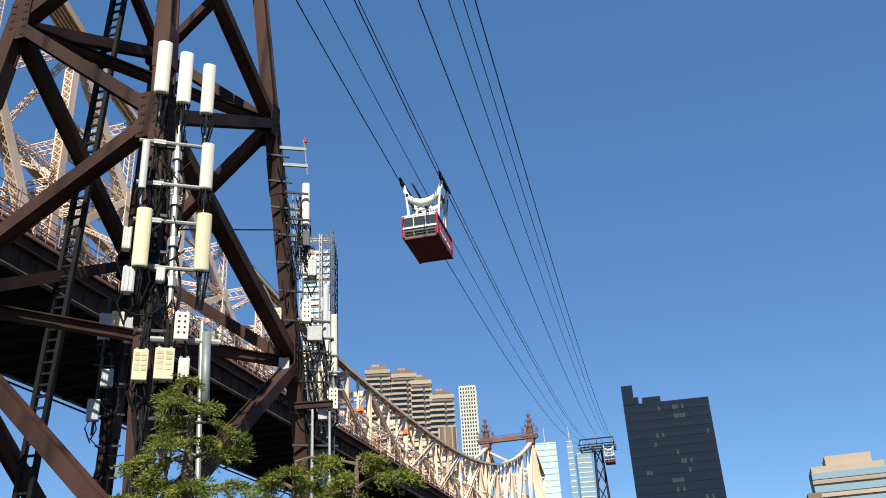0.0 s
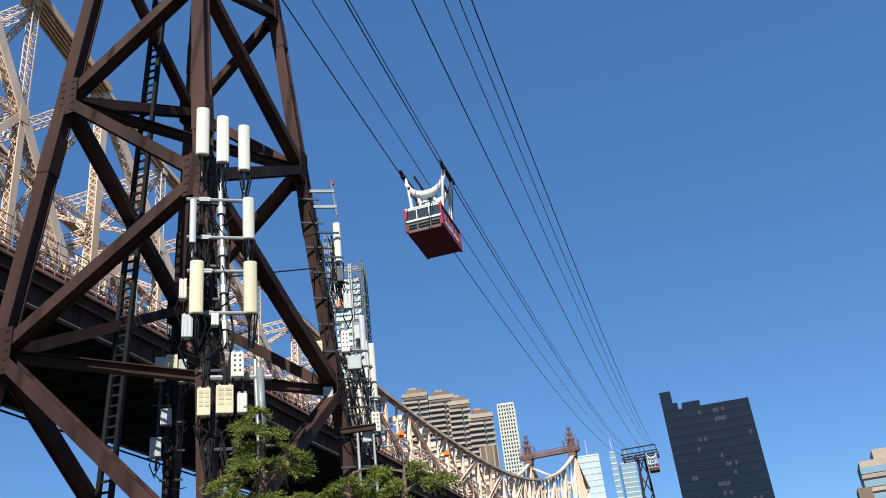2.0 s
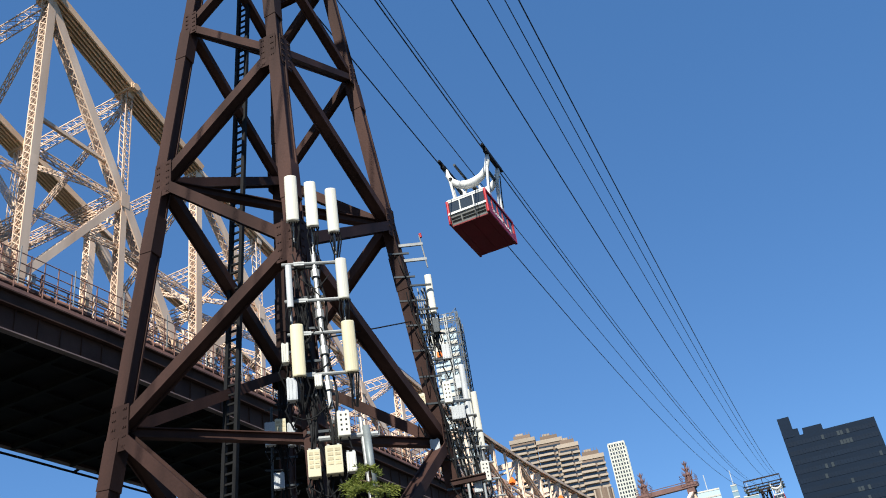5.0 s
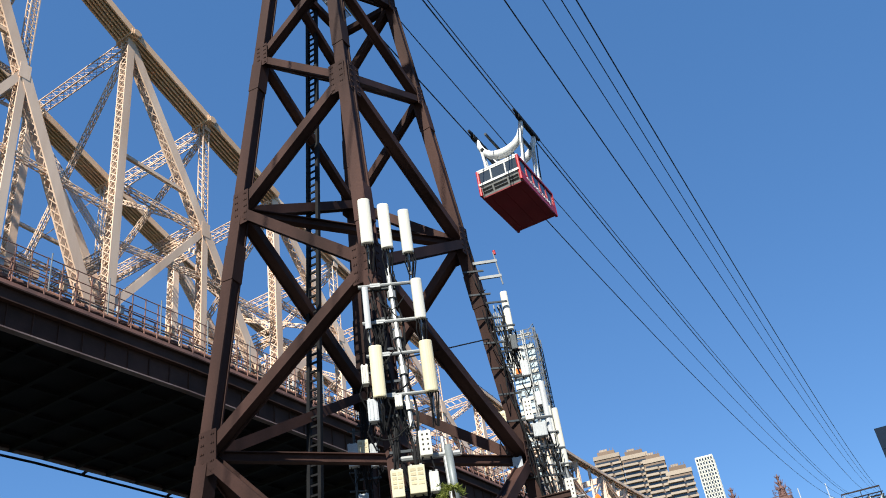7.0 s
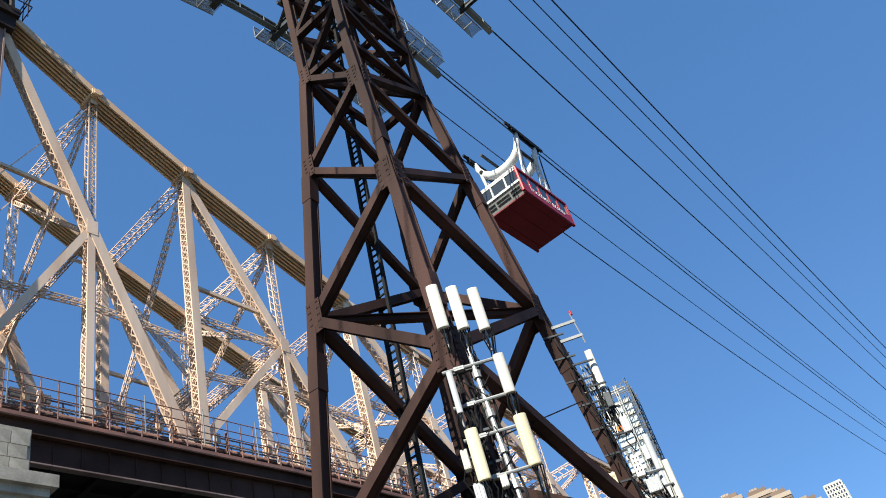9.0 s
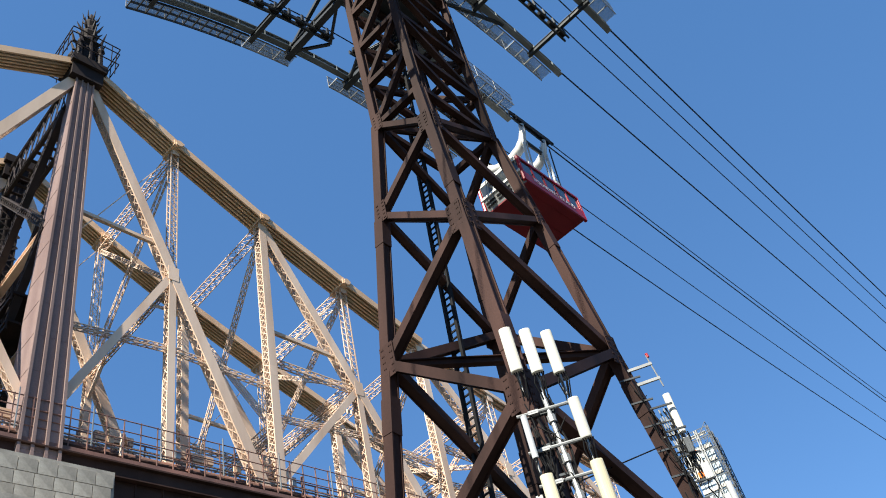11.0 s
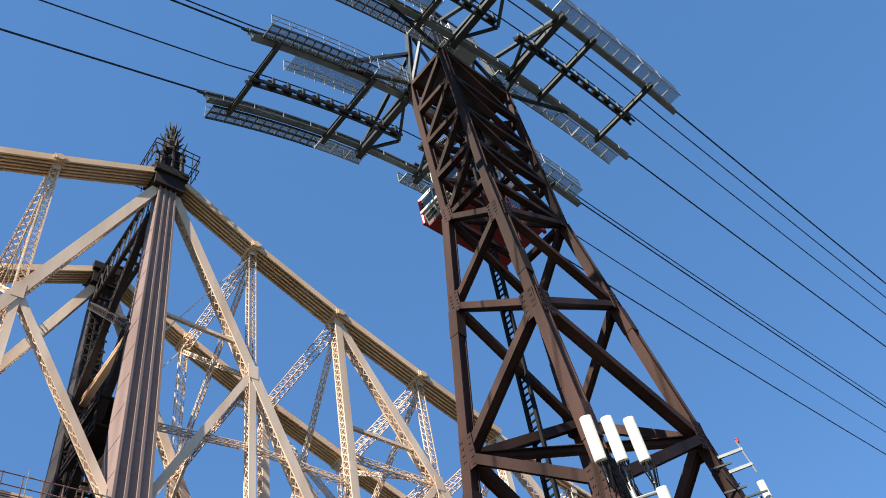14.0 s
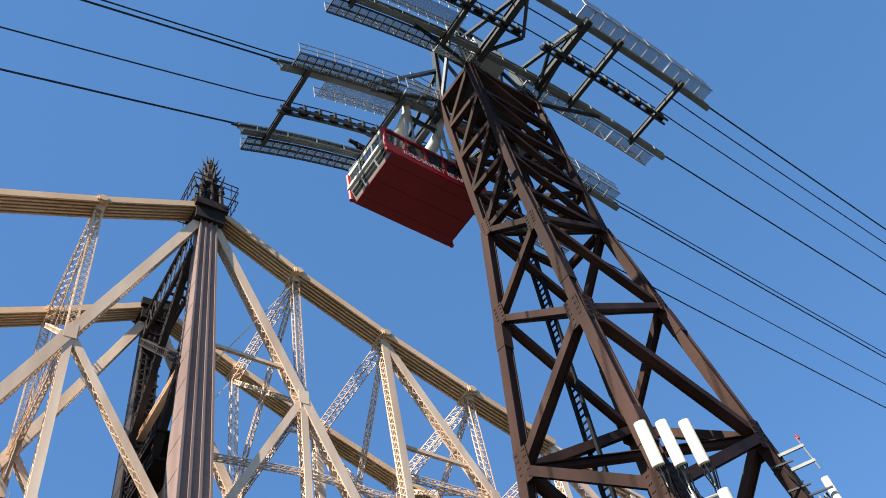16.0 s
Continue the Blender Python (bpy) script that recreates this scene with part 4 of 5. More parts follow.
# ---- tram cabin ----
def cabin(name, label):
    c = thing(name, label, "cable car")
    L, W = 7.0, 3.8
    hl, hw = L / 2, W / 2
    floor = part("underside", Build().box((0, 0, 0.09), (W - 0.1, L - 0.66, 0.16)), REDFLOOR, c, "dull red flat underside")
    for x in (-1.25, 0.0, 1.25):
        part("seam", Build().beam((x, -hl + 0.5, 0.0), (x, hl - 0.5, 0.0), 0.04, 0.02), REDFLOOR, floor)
    for sx in (-1, 1):
        part("side_panel", Build().beam((sx * (hw - 0.05), -hl, 0.55), (sx * (hw - 0.05), hl, 0.55), 0.1, 0.9), RED, c, "glossy red lower side panel", 0.03)
    for sy in (-1, 1):
        end = Build()
        end.beam((-hw + 0.1, sy * (hl - 0.05), 1.0), (hw - 0.1, sy * (hl - 0.05), 1.0), 0.12, 0.24)
        end.beam((0, sy * (hl - 0.38), 0.12), (0, sy * (hl - 0.05), 0.95), W - 0.2, 0.1, (0, 1, 0))
        part("sill", Build().beam((-hw + 0.1, sy * hl, 1.08), (hw - 0.1, sy * hl, 1.08), 0.2, 0.2), CABWHITE, c, "white band below the end windows")
        e = part("end_panel", end, ENDGREY, c, "grey end panel with black louvres", 0.02)
        for x0, x1 in ((-1.6, -0.75), (-0.6, 0.6), (0.75, 1.6)):
            for f0, f1 in ((0.3, 0.44), (0.6, 0.74)):
                lo, hi = Vector((0, sy * (hl - 0.38), 0.12)), Vector((0, sy * (hl - 0.05), 0.95))
                a, b = lo.lerp(hi, f0) + Vector(((x0 + x1) / 2, sy * 0.06, -0.02)), lo.lerp(hi, f1) + Vector(((x0 + x1) / 2, sy * 0.06, -0.02))
                part("louvre", Build().beam(a, b, x1 - x0, 0.06, (0, 1, 0)), BLACK, e)
        for x0, x1 in ((-1.7, -0.68), (-0.6, 0.6), (0.68, 1.7)):
            part("window", Build().box(((x0 + x1) / 2, sy * (hl - 0.12), 1.75), (x1 - x0, 0.04, 1.1)), GREYPANE, c)
        fr = Build()
        for x in (-1.78, -0.64, 0.64, 1.78):
            fr.beam((x, sy * (hl - 0.08), 1.1), (x, sy * (hl - 0.12), 2.4), 0.1, 0.12, (0, 1, 0))
        fr.beam((-1.8, sy * (hl - 0.12), 2.38), (1.8, sy * (hl - 0.12), 2.38), 0.12, 0.14)
        part("window_frame", fr, CABWHITE, c)
    for sx in (-1, 1):
        for k in range(5):
            y0 = -hl + 0.25 + 1.3 * k
            part("window", Build().box((sx * (hw - 0.1), y0 + 0.62, 1.7), (0.04, 1.12, 1.3)), GREYPANE, c)
        fr = Build()
        for k in range(6):
            y0 = -hl + 0.2 + 1.3 * k
            fr.beam((sx * (hw - 0.06), y0, 0.9), (sx * (hw - 0.12), y0, 2.5), 0.12, 0.16, (0, 1, 0))
        fr.beam((sx * (hw - 0.06), -hl, 2.42), (sx * (hw - 0.06), hl, 2.42), 0.14, 0.2)
        part("side_frame", fr, RED, c)
        for k in (1, 3):
            part("door", Build().box((sx * (hw - 0.02), -hl + 0.2 + 1.3 * k + 0.65, 0.75), (0.06, 1.2, 0.5)), RED, c)
    for sx in (-1, 1):
        for sy in (-1, 1):
            part("corner_post", Build().tube([(sx * (hw - 0.1), sy * (hl - 0.08), z) for z in (0.1, 1.2, 2.45)], 0.13, 8), RED, c)
    roof = Build().box((0, 0, 2.55), (W - 0.1, L - 0.1, 0.16))
    roof.box((0, 0, 2.68), (W - 0.8, L - 0.9, 0.14))
    part("roof", roof, CABWHITE, c, "white roof", 0.04)
    # hanger and running gear: two horseshoe yokes, tied by bars, over a sprung frame
    for sy in (-1, 1):
        arc = [(-2.1, sy * 1.3, 7.35), (-2.0, sy * 1.25, 6.7), (-1.72, sy * 1.2, 6.0), (-1.2, sy * 1.15, 5.45), (-0.5, sy * 1.12, 5.15), (0, sy * 1.1, 5.1)]
        arc += [(-x, y, z) for x, y, z in reversed(arc[:-1])]
        part("yoke", Build().tube(arc, [0.19, 0.24, 0.29, 0.36, 0.42, 0.44, 0.42, 0.36, 0.29, 0.24, 0.19], 12), CABWHITE, c, "curved white steel horseshoe yoke", 0, True)
        part("pivot_boss", Build().tube([(-1.72, sy * 1.55, 6.1), (-1.72, sy * 1.1, 6.1)], 0.16, 10), BLACK, c)
    for x, z in ((-1.72, 5.95), (1.72, 5.95), (0, 5.05)):
        part("tie_bar", Build().tube([(x, -1.2, z), (x, 1.2, z)], 0.17, 8), DARKSTEEL, c)
    for sx in (-1, 1):
        for sy in (-1, 1):
            part("hanger_arm", Build().tube([(sx * 1.92, sy * 1.3, 6.6), (sx * 1.72, sy * 1.45, 4.4), (sx * 1.6, sy * 1.6, 2.7)], [0.13, 0.11, 0.13], 7), CABWHITE, c)
            part("hanger_rod", Build().tube([(sx * 1.85, sy * 0.9, 6.5), (sx * 1.55, sy * 1.0, 2.7)], 0.07, 6), GREYBOX, c)
            part("damper", Build().tube([(sx * 0.55, sy * 0.9, 5.0), (sx * 0.95, sy * 1.0, 3.8), (sx * 1.2, sy * 1.05, 2.7)], [0.13, 0.13, 0.08], 8), CABWHITE, c)
            part("foot_block", Build().box((sx * 1.6, sy * 1.55, 2.95), (0.36, 0.5, 0.55)), CABWHITE, c, "", 0.03)
    housing = part("spring_housing", Build().box((0, 0, 4.2), (1.2, 1.7, 0.5)), GREYBOX, c, "grey spring housing below the yokes", 0.06)
    for y in (-0.7, 0.0, 0.7):
        part("rib", Build().box((0, y, 3.85), (1.25, 0.18, 0.3)), GREYBOX, housing)
    for sx in (-1, 1):
        part("lamp_housing", Build().tube([(sx * 0.4, -1.0, 3.9), (sx * 0.4, -1.3, 3.9)], 0.16, 8), BLACK, housing)
    hub = Build().tube([(0, -1.35, 5.1), (0, 1.35, 5.1)], 0.22, 10)
    hub.tube([(-0.9, -2.2, 6.95), (-0.9, 2.2, 6.95)], 0.13, 8)
    part("hub", hub, DARKSTEEL, c)
    s = Build()
    for k in range(5):
        s.beam((1.62, 1.75, 2.6 + 0.5 * k), (1.62, 2.1, 2.6 + 0.5 * k), 0.04, 0.04)
    s.tube([(1.62, 2.1, 2.6), (1.7, 2.2, 4.6), (2.0, 2.0, 6.9)], 0.06, 6)
    part("ladder", s, DARKSTEEL, c)
    for sx in (-1, 1):
        car = Build()
        car.beam((sx * 2.17, -2.0, 7.48), (sx * 2.17, 2.0, 7.48), 0.34, 0.4)
        car.beam((sx * 2.17, -2.6, 7.72), (sx * 2.17, 2.6, 7.72), 0.2, 0.2)
        for k in range(6):
            y = -2.0 + 0.8 * k
            car.tube([(sx * 2.17 - 0.1, y, 7.68), (sx * 2.17 + 0.1, y, 7.68)], 0.21, 10)
        part("carriage", car, BLACK, c, "black wheeled carriage riding the track rope")
    return c


car = cabin("tram_cabin", "red and white aerial tram cabin hanging from two track ropes")
LETTER = glass_material("white_lettering", (0.8, 0.8, 0.8), 0.6)
for sx, rz in ((1, 90), (-1, -90)):
    cu = bpy.data.curves.new("lettering", "FONT")
    cu.body, cu.size, cu.align_x, cu.align_y, cu.extrude = "ROOSEVELT ISLAND", 0.52, "CENTER", "CENTER", 0.004
    tmp = bpy.data.objects.new("lettering", cu)
    me = bpy.data.meshes.new_from_object(tmp)
    bpy.data.objects.remove(tmp)
    me.materials.append(LETTER)
    ob = new("lettering", me)
    ob.parent = car
    ob["label"] = "white capital letters on the side"
    ob.matrix_basis = pose(sx * 1.915, 0, 0.72, 90, 0, rz)
far_car = cabin("distant_tram_cabin", "small far-off red and white tram cabin at the distant tower")
far_car.location = (FAR_X + 4.6, FAR_Y - 6, 65.6)


# ---- city ----
def block(name, label, cx, cy, w, d, h, mat, rz=0.0):
    b = thing(name, label, "building", (cx, cy, 0))
    b.rotation_euler = (0, 0, radians(rz))
    part("wall", Build().box((0, 0, h / 2), (w, d, h)), mat, b)
    return b


# tall white gridded tower
b = block("slender_tower", "very tall slender white tower with a square window grid", -172.2, 884, 16.4, 16.4, 253, DARKGLASS, 8)
grid = Build()
for k in range(64):
    z = 253 - 4.0 * k
    for sy in (-1, 1):
        grid.beam((-8.6, sy * 8.3, z), (8.6, sy * 8.3, z), 0.5, 1.5)
        grid.beam((sy * 8.3, -8.6, z), (sy * 8.3, 8.6, z), 0.5, 1.5)
for k in range(7):
    o = -8.3 + 16.6 * k / 6
    for sy in (-1, 1):
        grid.beam((o, sy * 8.3, 0), (o, sy * 8.3, 253), 1.2, 0.5, (0, 1, 0))
        grid.beam((sy * 8.3, o, 0), (sy * 8.3, o, 253), 0.5, 1.2, (0, 1, 0))
grid.box((0, 0, 253.5), (17.2, 17.2, 1.5))
part("concrete_grid", grid, WHITE, b, "white concrete frame of square openings")["kind"] = "stuff"

# four brown apartment blocks in a stepped row
for n, (cx, cy, h, w) in enumerate(((-145.0, 474, 150.5, 14), (-130.0, 476, 147, 14), (-118.5, 470, 140, 11), (-107.5, 472, 131, 13))):
    b = block("apartment_block", "brown brick apartment block with pale banded balconies", cx, cy, w, 20, h, APT, 14)
    b["group"] = "apartment blocks"
    for k in range(26):
        z = h - 5 - 3.1 * k
        part("balcony", Build().beam((-w / 2 - 0.4, -10.7, z), (w * 0.1, -10.7, z), 1.6, 1.2), APTBAND, b, "pale balcony parapet")
        part("balcony", Build().beam((w * 0.18, -10.4, z), (w / 2 + 0.4, -10.4, z), 1.0, 1.2), APTBAND, b, "pale balcony parapet")
        part("window_strip", Build().beam((-w / 2 + 0.6, -10.06, z + 1.4), (w / 2 - 0.6, -10.06, z + 1.4), 0.15, 1.3), DARKGLASS, b)
        part("window_strip", Build().beam((w / 2 + 0.06, -8, z + 1.4), (w / 2 + 0.06, -3, z + 1.4), 0.15, 1.4), DARKGLASS, b)
    top = Build().box((0, 0, h + 2.0), (w * 0.7, 12, 4.0))
    for k in range(6):
        top.beam((-w * 0.3 + k * w * 0.12, -4, h + 4), (-w * 0.3 + k * w * 0.12, -4, h + 6), 0.2, 0.2, (0, 1, 0))
    part("roof_house", top, APT, b)
    part("parapet", Build().box((0, 0, h - 0.4), (w + 0.8, 20.8, 2.2)), APTBAND, b, "pale concrete roof parapet")
    part("stack", Build().box((-w * 0.1, -2, h + 4.8), (w * 0.3, 4, 1.8)), APTBAND, b)
b = block("round_stair_tower", "brown curved brick tower beside the apartment blocks", -103, 462, 2, 2, 100, APT)
part("drum", Build().tube([(0, 0, 0), (0, 0, 112)], 5.0, 16), APT, b)
for k in range(8):
    t = k * math.pi / 4
    part("rib", Build().beam((5.1 * math.cos(t), 5.1 * math.sin(t), 0), (5.1 * math.cos(t), 5.1 * math.sin(t), 112), 0.8, 0.8, (0, 1, 0)), APTBAND, b)

# dark slab tower
b = block("dark_slab_tower", "dark slate-clad tower with a notched roofline", 9.6, 330, 30, 18, 79.9, SLATE, 1)
up = Build().box((-13.0, 0, 83.3), (4.0, 18, 7.4))
up.box((-10.2, 0, 80.9), (1.6, 17, 3.2))
up.box((-4.8, 0, 80.6), (6.4, 17, 3.0))
part("upper_storey", up, SLATE, b)
rng = random.Random(4)
panes = [Build(), Build()]
rng_blinds = [[rng.random() < 0.1 for j in range(7)] for k in range(12)]
for k in range(24):
    z = 77.4 - 3.2 * k
    for j in range(28):
        x = -14.4 + 1.03 * j
        lit = rng.random() < (0.6 if rng_blinds[k // 2][j // 4] else 0.03)
        panes[1 if lit else 0].beam((x, -9.05, z), (x + 0.85, -9.05, z), 0.1, 1.5)
part("dark_panes", panes[0], SLATEGLASS, b)["kind"] = "stuff"
part("blind_panes", panes[1], material("grey_window_blinds", (0.016, 0.025, 0.034), 0.7), b, "windows with pale blinds")["kind"] = "stuff"

# pale glass towers beyond
for name, label, cx, cy, w, h, mat, rz in (
        ("glass_tower", "pale blue glass office tower", -64.5, 590, 14, 124, PALEGLASS, 8),
        ("glass_tower", "thin tapering pale glass tower", -52.0, 640, 4, 134, BLUEGLASS, 4),
        ("glass_tower", "hazy blue glass tower beyond the river", -51.5, 760, 12, 148, BLUEGLASS, 10)):
    b = block(name, label, cx, cy, w, 16, h, mat, rz)
    for k in range(int(h / 4)):
        part("floor_band", Build().beam((-w / 2, -8.1, h - 4 * k), (w / 2, -8.1, h - 4 * k), 0.2, 0.9), CONCRETE, b)
    part("mast", Build().beam((0, 0, h), (0, 0, h + 12), 0.5, 0.5, (0, 1, 0)), GREYBOX, b)

# low block with glass bands on the other side
b = block("terraced_block", "stepped block with grey bands and blue glass", 63.5, 318, 22, 20, 50, APTBAND, -6)
for k in range(9):
    z = 47 - 4.2 * k
    part("glass_band", Build().beam((-11.2, -10.1, z), (11.2, -10.1, z), 0.3, 2.0), BLUEGLASS, b)
    part("slab_band", Build().beam((-11.4, -10.3, z - 2), (11.4, -10.3, z - 2), 0.6, 1.0), APTBAND, b)
part("penthouse", Build().box((1, 0, 51.5), (14, 14, 4)), APTBAND, b)
b = block("brown_corner_block", "small dark red brick block", 49.0, 300, 4, 12, 40, APT, -6)

# narrow tower under construction behind the tram tower
b = block("hoist_tower", "narrow glass tower under construction with an outside hoist", -64.6, 168, 5.6, 6, 84, PALEGLASS, 14)
for x, y in ((-3.3, -4.0), (0.9, -4.0), (3.6, -4.0), (3.6, -0.5), (3.6, 3.2)):
    part("hoist_mast", Build().open_lace((x, y, 20), (x, y, 87), 0.5, 0.5, (0, 1, 0), 1.2, 0.12), DARKSTEEL if x > 3 else GALV, b)
for k in range(22):
    z = 22 + 3 * k
    part("scaffold_ledger", Build().beam((-3.3, -4.0, z), (3.6, -4.0, z), 0.16, 0.22).beam((3.6, -4.0, z), (3.6, 3.2, z), 0.16, 0.22), DARKSTEEL, b)
    part("scaffold_brace", Build().beam((0.9, -4.0, z), (3.6, -4.0, z + 3), 0.12, 0.12).beam((3.6, -4.0, z + 3), (3.6, 3.2, z), 0.12, 0.12), DARKSTEEL, b)
    part("floor_band", Build().beam((-2.8, -3.15, z + 1.2), (2.8, -3.15, z + 1.2), 0.25, 0.7), CONCRETE, b)
    for x in (-1.9, -0.6, 0.7, 2.0):
        part("mullion", Build().beam((x, -3.1, z - 0.3), (x, -3.1, z + 2.3), 0.14, 0.16, (0, 1, 0)), DARKSTEEL, b)
cage = Build()
for z in (84.6, 85.8, 87.0):
    for p, q in (((-3.3, -4.0), (3.6, -4.0)), ((3.6, -4.0), (3.6, 3.2)), ((-3.3, -4.0), (-3.3, 3.2))):
        cage.beam((*p, z), (*q, z), 0.12, 0.12)
for k in range(7):
    cage.beam((-3.3 + 1.15 * k, -4.0, 84), (-3.3 + 1.15 * k, -4.0, 87), 0.1, 0.1, (0, 1, 0))
part("top_guard", cage, DARKSTEEL, b, "dark scaffold guard round the top deck")
part("netting", Build().box((-1.5, -3.9, 79.6), (2.8, 0.4, 5.4)), WHITE, b, "white site sheeting with orange trim")
part("trim", Build().box((-1.3, -4.15, 77.6), (1.5, 0.2, 1.3)), ORANGE, b)
part("trim", Build().box((-1.3, -4.15, 82.6), (1.8, 0.2, 0.5)), ORANGE, b)
part("hoist_car", Build().box((2.2, -4.9, 70), (1.8, 1.4, 3.0)), GREYBOX, b, "grey hoist cage")


# ---- mobile-phone antennas on the tower legs ----
def rounded_panel(h, w, d):
    s = Build()
    n = 10
    ring = []
    for k in range(n):
        t = math.pi * k / (n - 1)
        ring.append((w / 2 * math.cos(t), -d * 0.3 - d * 0.5 * math.sin(t)))
    ring += [(-w / 2, d * 0.3), (w / 2, d * 0.3)]
    m = len(ring)
    for z, f in ((0, 0.94), (0.03, 1), (h - 0.03, 1), (h, 0.94)):
        s.v += [Vector((x * f, y * f, z)) for x, y in ring]
    for r in range(3):
        s.f += [(r * m + k, r * m + (k + 1) % m, (r + 1) * m + (k + 1) % m, (r + 1) * m + k) for k in range(m)]
    s.f += [tuple(range(m - 1, -1, -1)), tuple(range(3 * m, 4 * m))]
    return s


def panel_antenna(at, h, w, mat, label, rz=-32.0, rough_cables=4, seed=1):
    a = thing("panel_antenna", label, "antenna", group="phone antennas")
    a.matrix_world = pose(*at, 0, 0, -rz)
    part("radome", rounded_panel(h, w, w * 0.55), mat, a)
    m = Build()
    m.tube([(0, 0.32, -0.55), (0, 0.32, h + 0.1)], 0.05, 8)
    for z in (0.25, h - 0.3):
        m.box((0, 0.2, z), (0.12, 0.26, 0.14))
    part("mount_pipe", m, GALV, a)
    c = Build()
    r = random.Random(seed)
    for k in range(rough_cables):
        x = (k - 1.5) * 0.07
        c.tube([(x, -0.02, 0), (x + r.uniform(-0.1, 0.1), 0.05, -0.28), (x * 0.5, 0.3, -0.62 - r.random() * 0.3)], 0.022, 5)
    part("cable_tail", c, BLACK, a)
    return a


# Darker cream that paints the shade inside the vent slots.
SHADEDCREAM = material("shaded_cream_slot", (0.42, 0.36, 0.23), 0.7)


def radio_unit(at, size, mat, label, rz=-32.0):
    w, d, h = size
    u = thing("radio_unit", label, "radio unit", group="radio units")
    u.matrix_world = pose(*at, 0, 0, -rz)
    part("casing", Build().box((0, 0, 0), (w, d, h)), mat, u, "", 0.02)
    if mat is CREAM:
        for r in range(4):
            for k in (-1, 1):
                part("vent_slot", Build().box((k * w * 0.22, -d / 2 - 0.002, h * (0.34 - 0.16 * r)), (w * 0.32, 0.012, h * 0.1)), SHADEDCREAM, u)
    elif mat is WHITE and h > 0.6:
        for r in range(4):
            for k in (-1, 1):
                part("vent_slot", Build().box((k * w * 0.2, -d / 2 - 0.002, h * (0.34 - 0.2 * r)), (w * 0.14, 0.012, h * 0.07)), BLACK, u)
    else:
        n = max(3, int(w / 0.09))
        for k in range(n):
            x = -w / 2 + w * (k + 0.5) / n
            part("cooling_fin", Build().beam((x, -d / 2 - 0.008, -h * 0.42), (x, -d / 2 - 0.008, h * 0.42), 0.02, 0.016, (0, 1, 0)), mat, u)
    for k in (-1, 1):
        part("lug", Build().box((k * w * 0.3, 0, h / 2 + 0.03), (0.06, 0.08, 0.06)), GALV, u)
    part("bracket", Build().box((0, d / 2 + 0.1, 0), (0.16, 0.22, h * 0.6)), GALV, u)
    part("cable_tail", Build().tube([(0.1, 0, -h / 2), (0.16, 0, -h / 2 - 0.3), (0, 0.2, -h / 2 - 0.6)], 0.025, 5).tube([(-0.1, 0, -h / 2), (-0.2, 0, -h / 2 - 0.25), (0, 0.2, -h / 2 - 0.7)], 0.025, 5), BLACK, u)
    return u


RIGHT, AWAY = Vector((0.851, 0.525, 0)), Vector((-0.525, 0.851, 0))


def by_leg(leg, dx, z, near=0.75):
    """A place beside a leg: dx to its right and a little in front of it, at height z."""
    c = corner(leg, z)
    return tuple(c + RIGHT * dx - AWAY * near)


for k, (dx, z, h, w, mat, label) in enumerate((
        (-0.05, 16.1, 1.62, 0.38, WHITE, "tall off-white panel antenna on the tower leg"),
        (0.52, 15.85, 1.6, 0.36, WHITE, "tall white rounded panel antenna on the tower leg"),
        (1.12, 15.6, 1.55, 0.34, WHITE, "tall white flat panel antenna on the tower leg"),
        (1.15, 13.2, 1.3, 0.32, WHITE, "white panel antenna on a pipe frame"),
        (-0.35, 13.05, 1.35, 0.18, GREYBOX, "slim grey panel antenna on a pipe frame"),
        (-0.28, 10.85, 1.5, 0.36, CREAM, "cream panel antenna on a pipe frame"),
        (1.1, 10.85, 1.5, 0.36, CREAM, "cream panel antenna on a pipe frame"))):
    panel_antenna(by_leg("B", dx, z - 0.14, 0.85), h, w, mat, label, -32, 5, k)
rack = thing("antenna_pipe_frame", "galvanised pipe frame clamped to the tower leg", "antenna mount")
s = Build()
for z in (14.6, 13.3, 12.2, 10.9):
    a, b = Vector(by_leg("B", -0.5, z, 0.5)), Vector(by_leg("B", 1.2, z, 0.5))
    part("rail", Build().tube([a, b], 0.055, 8), GALV, rack)
    part("clamp", Build().beam(Vector(by_leg("B", 0, z, 0.0)), Vector(by_leg("B", 0, z, 0.55)), 0.3, 0.12), GALV, rack)
s = Build()
s.tube([by_leg("B", 0.45, 9.9, 0.45), by_leg("B", 0.45, 15.2, 0.45)], 0.075, 8)
for z in (10.4, 11.5, 12.7, 14.1):
    s.tube([by_leg("B", 0.45, z, 0.45), by_leg("B", 0.45, z + 0.25, 0.45)], 0.13, 8)
part("upright", s, GALV, rack)
for k, (dx, z, size, mat, label) in enumerate((
        (0.72, 9.3, (0.32, 0.26, 0.66), WHITE, "white radio unit with ventilation slots"),
        (-0.12, 8.3, (0.32, 0.28, 0.7), CREAM, "cream equipment box with a round cable port"),
        (0.38, 8.35, (0.42, 0.3, 0.72), CREAM, "cream louvred equipment box on the leg"),
        (0.8, 8.25, (0.24, 0.24, 0.5), WHITE, "small white radio unit"),
        (-0.5, 10.4, (0.28, 0.26, 0.62), GREYBOX, "grey radio unit with loose black cables"),
        (0.2, 10.6, (0.2, 0.2, 0.34), WHITE, "small white junction unit"),
        (-0.6, 11.5, (0.2, 0.24, 0.55), WHITE, "white finned radio unit"),
        (-0.5, 5.0, (0.5, 0.4, 0.6), GREYBOX, "grey hooded floodlight box"),
        (-0.6, 3.8, (0.4, 0.35, 0.7), CREAM, "cream radio unit low on the leg"))):
    radio_unit(by_leg("B", dx, z, 0.7), size, mat, label)
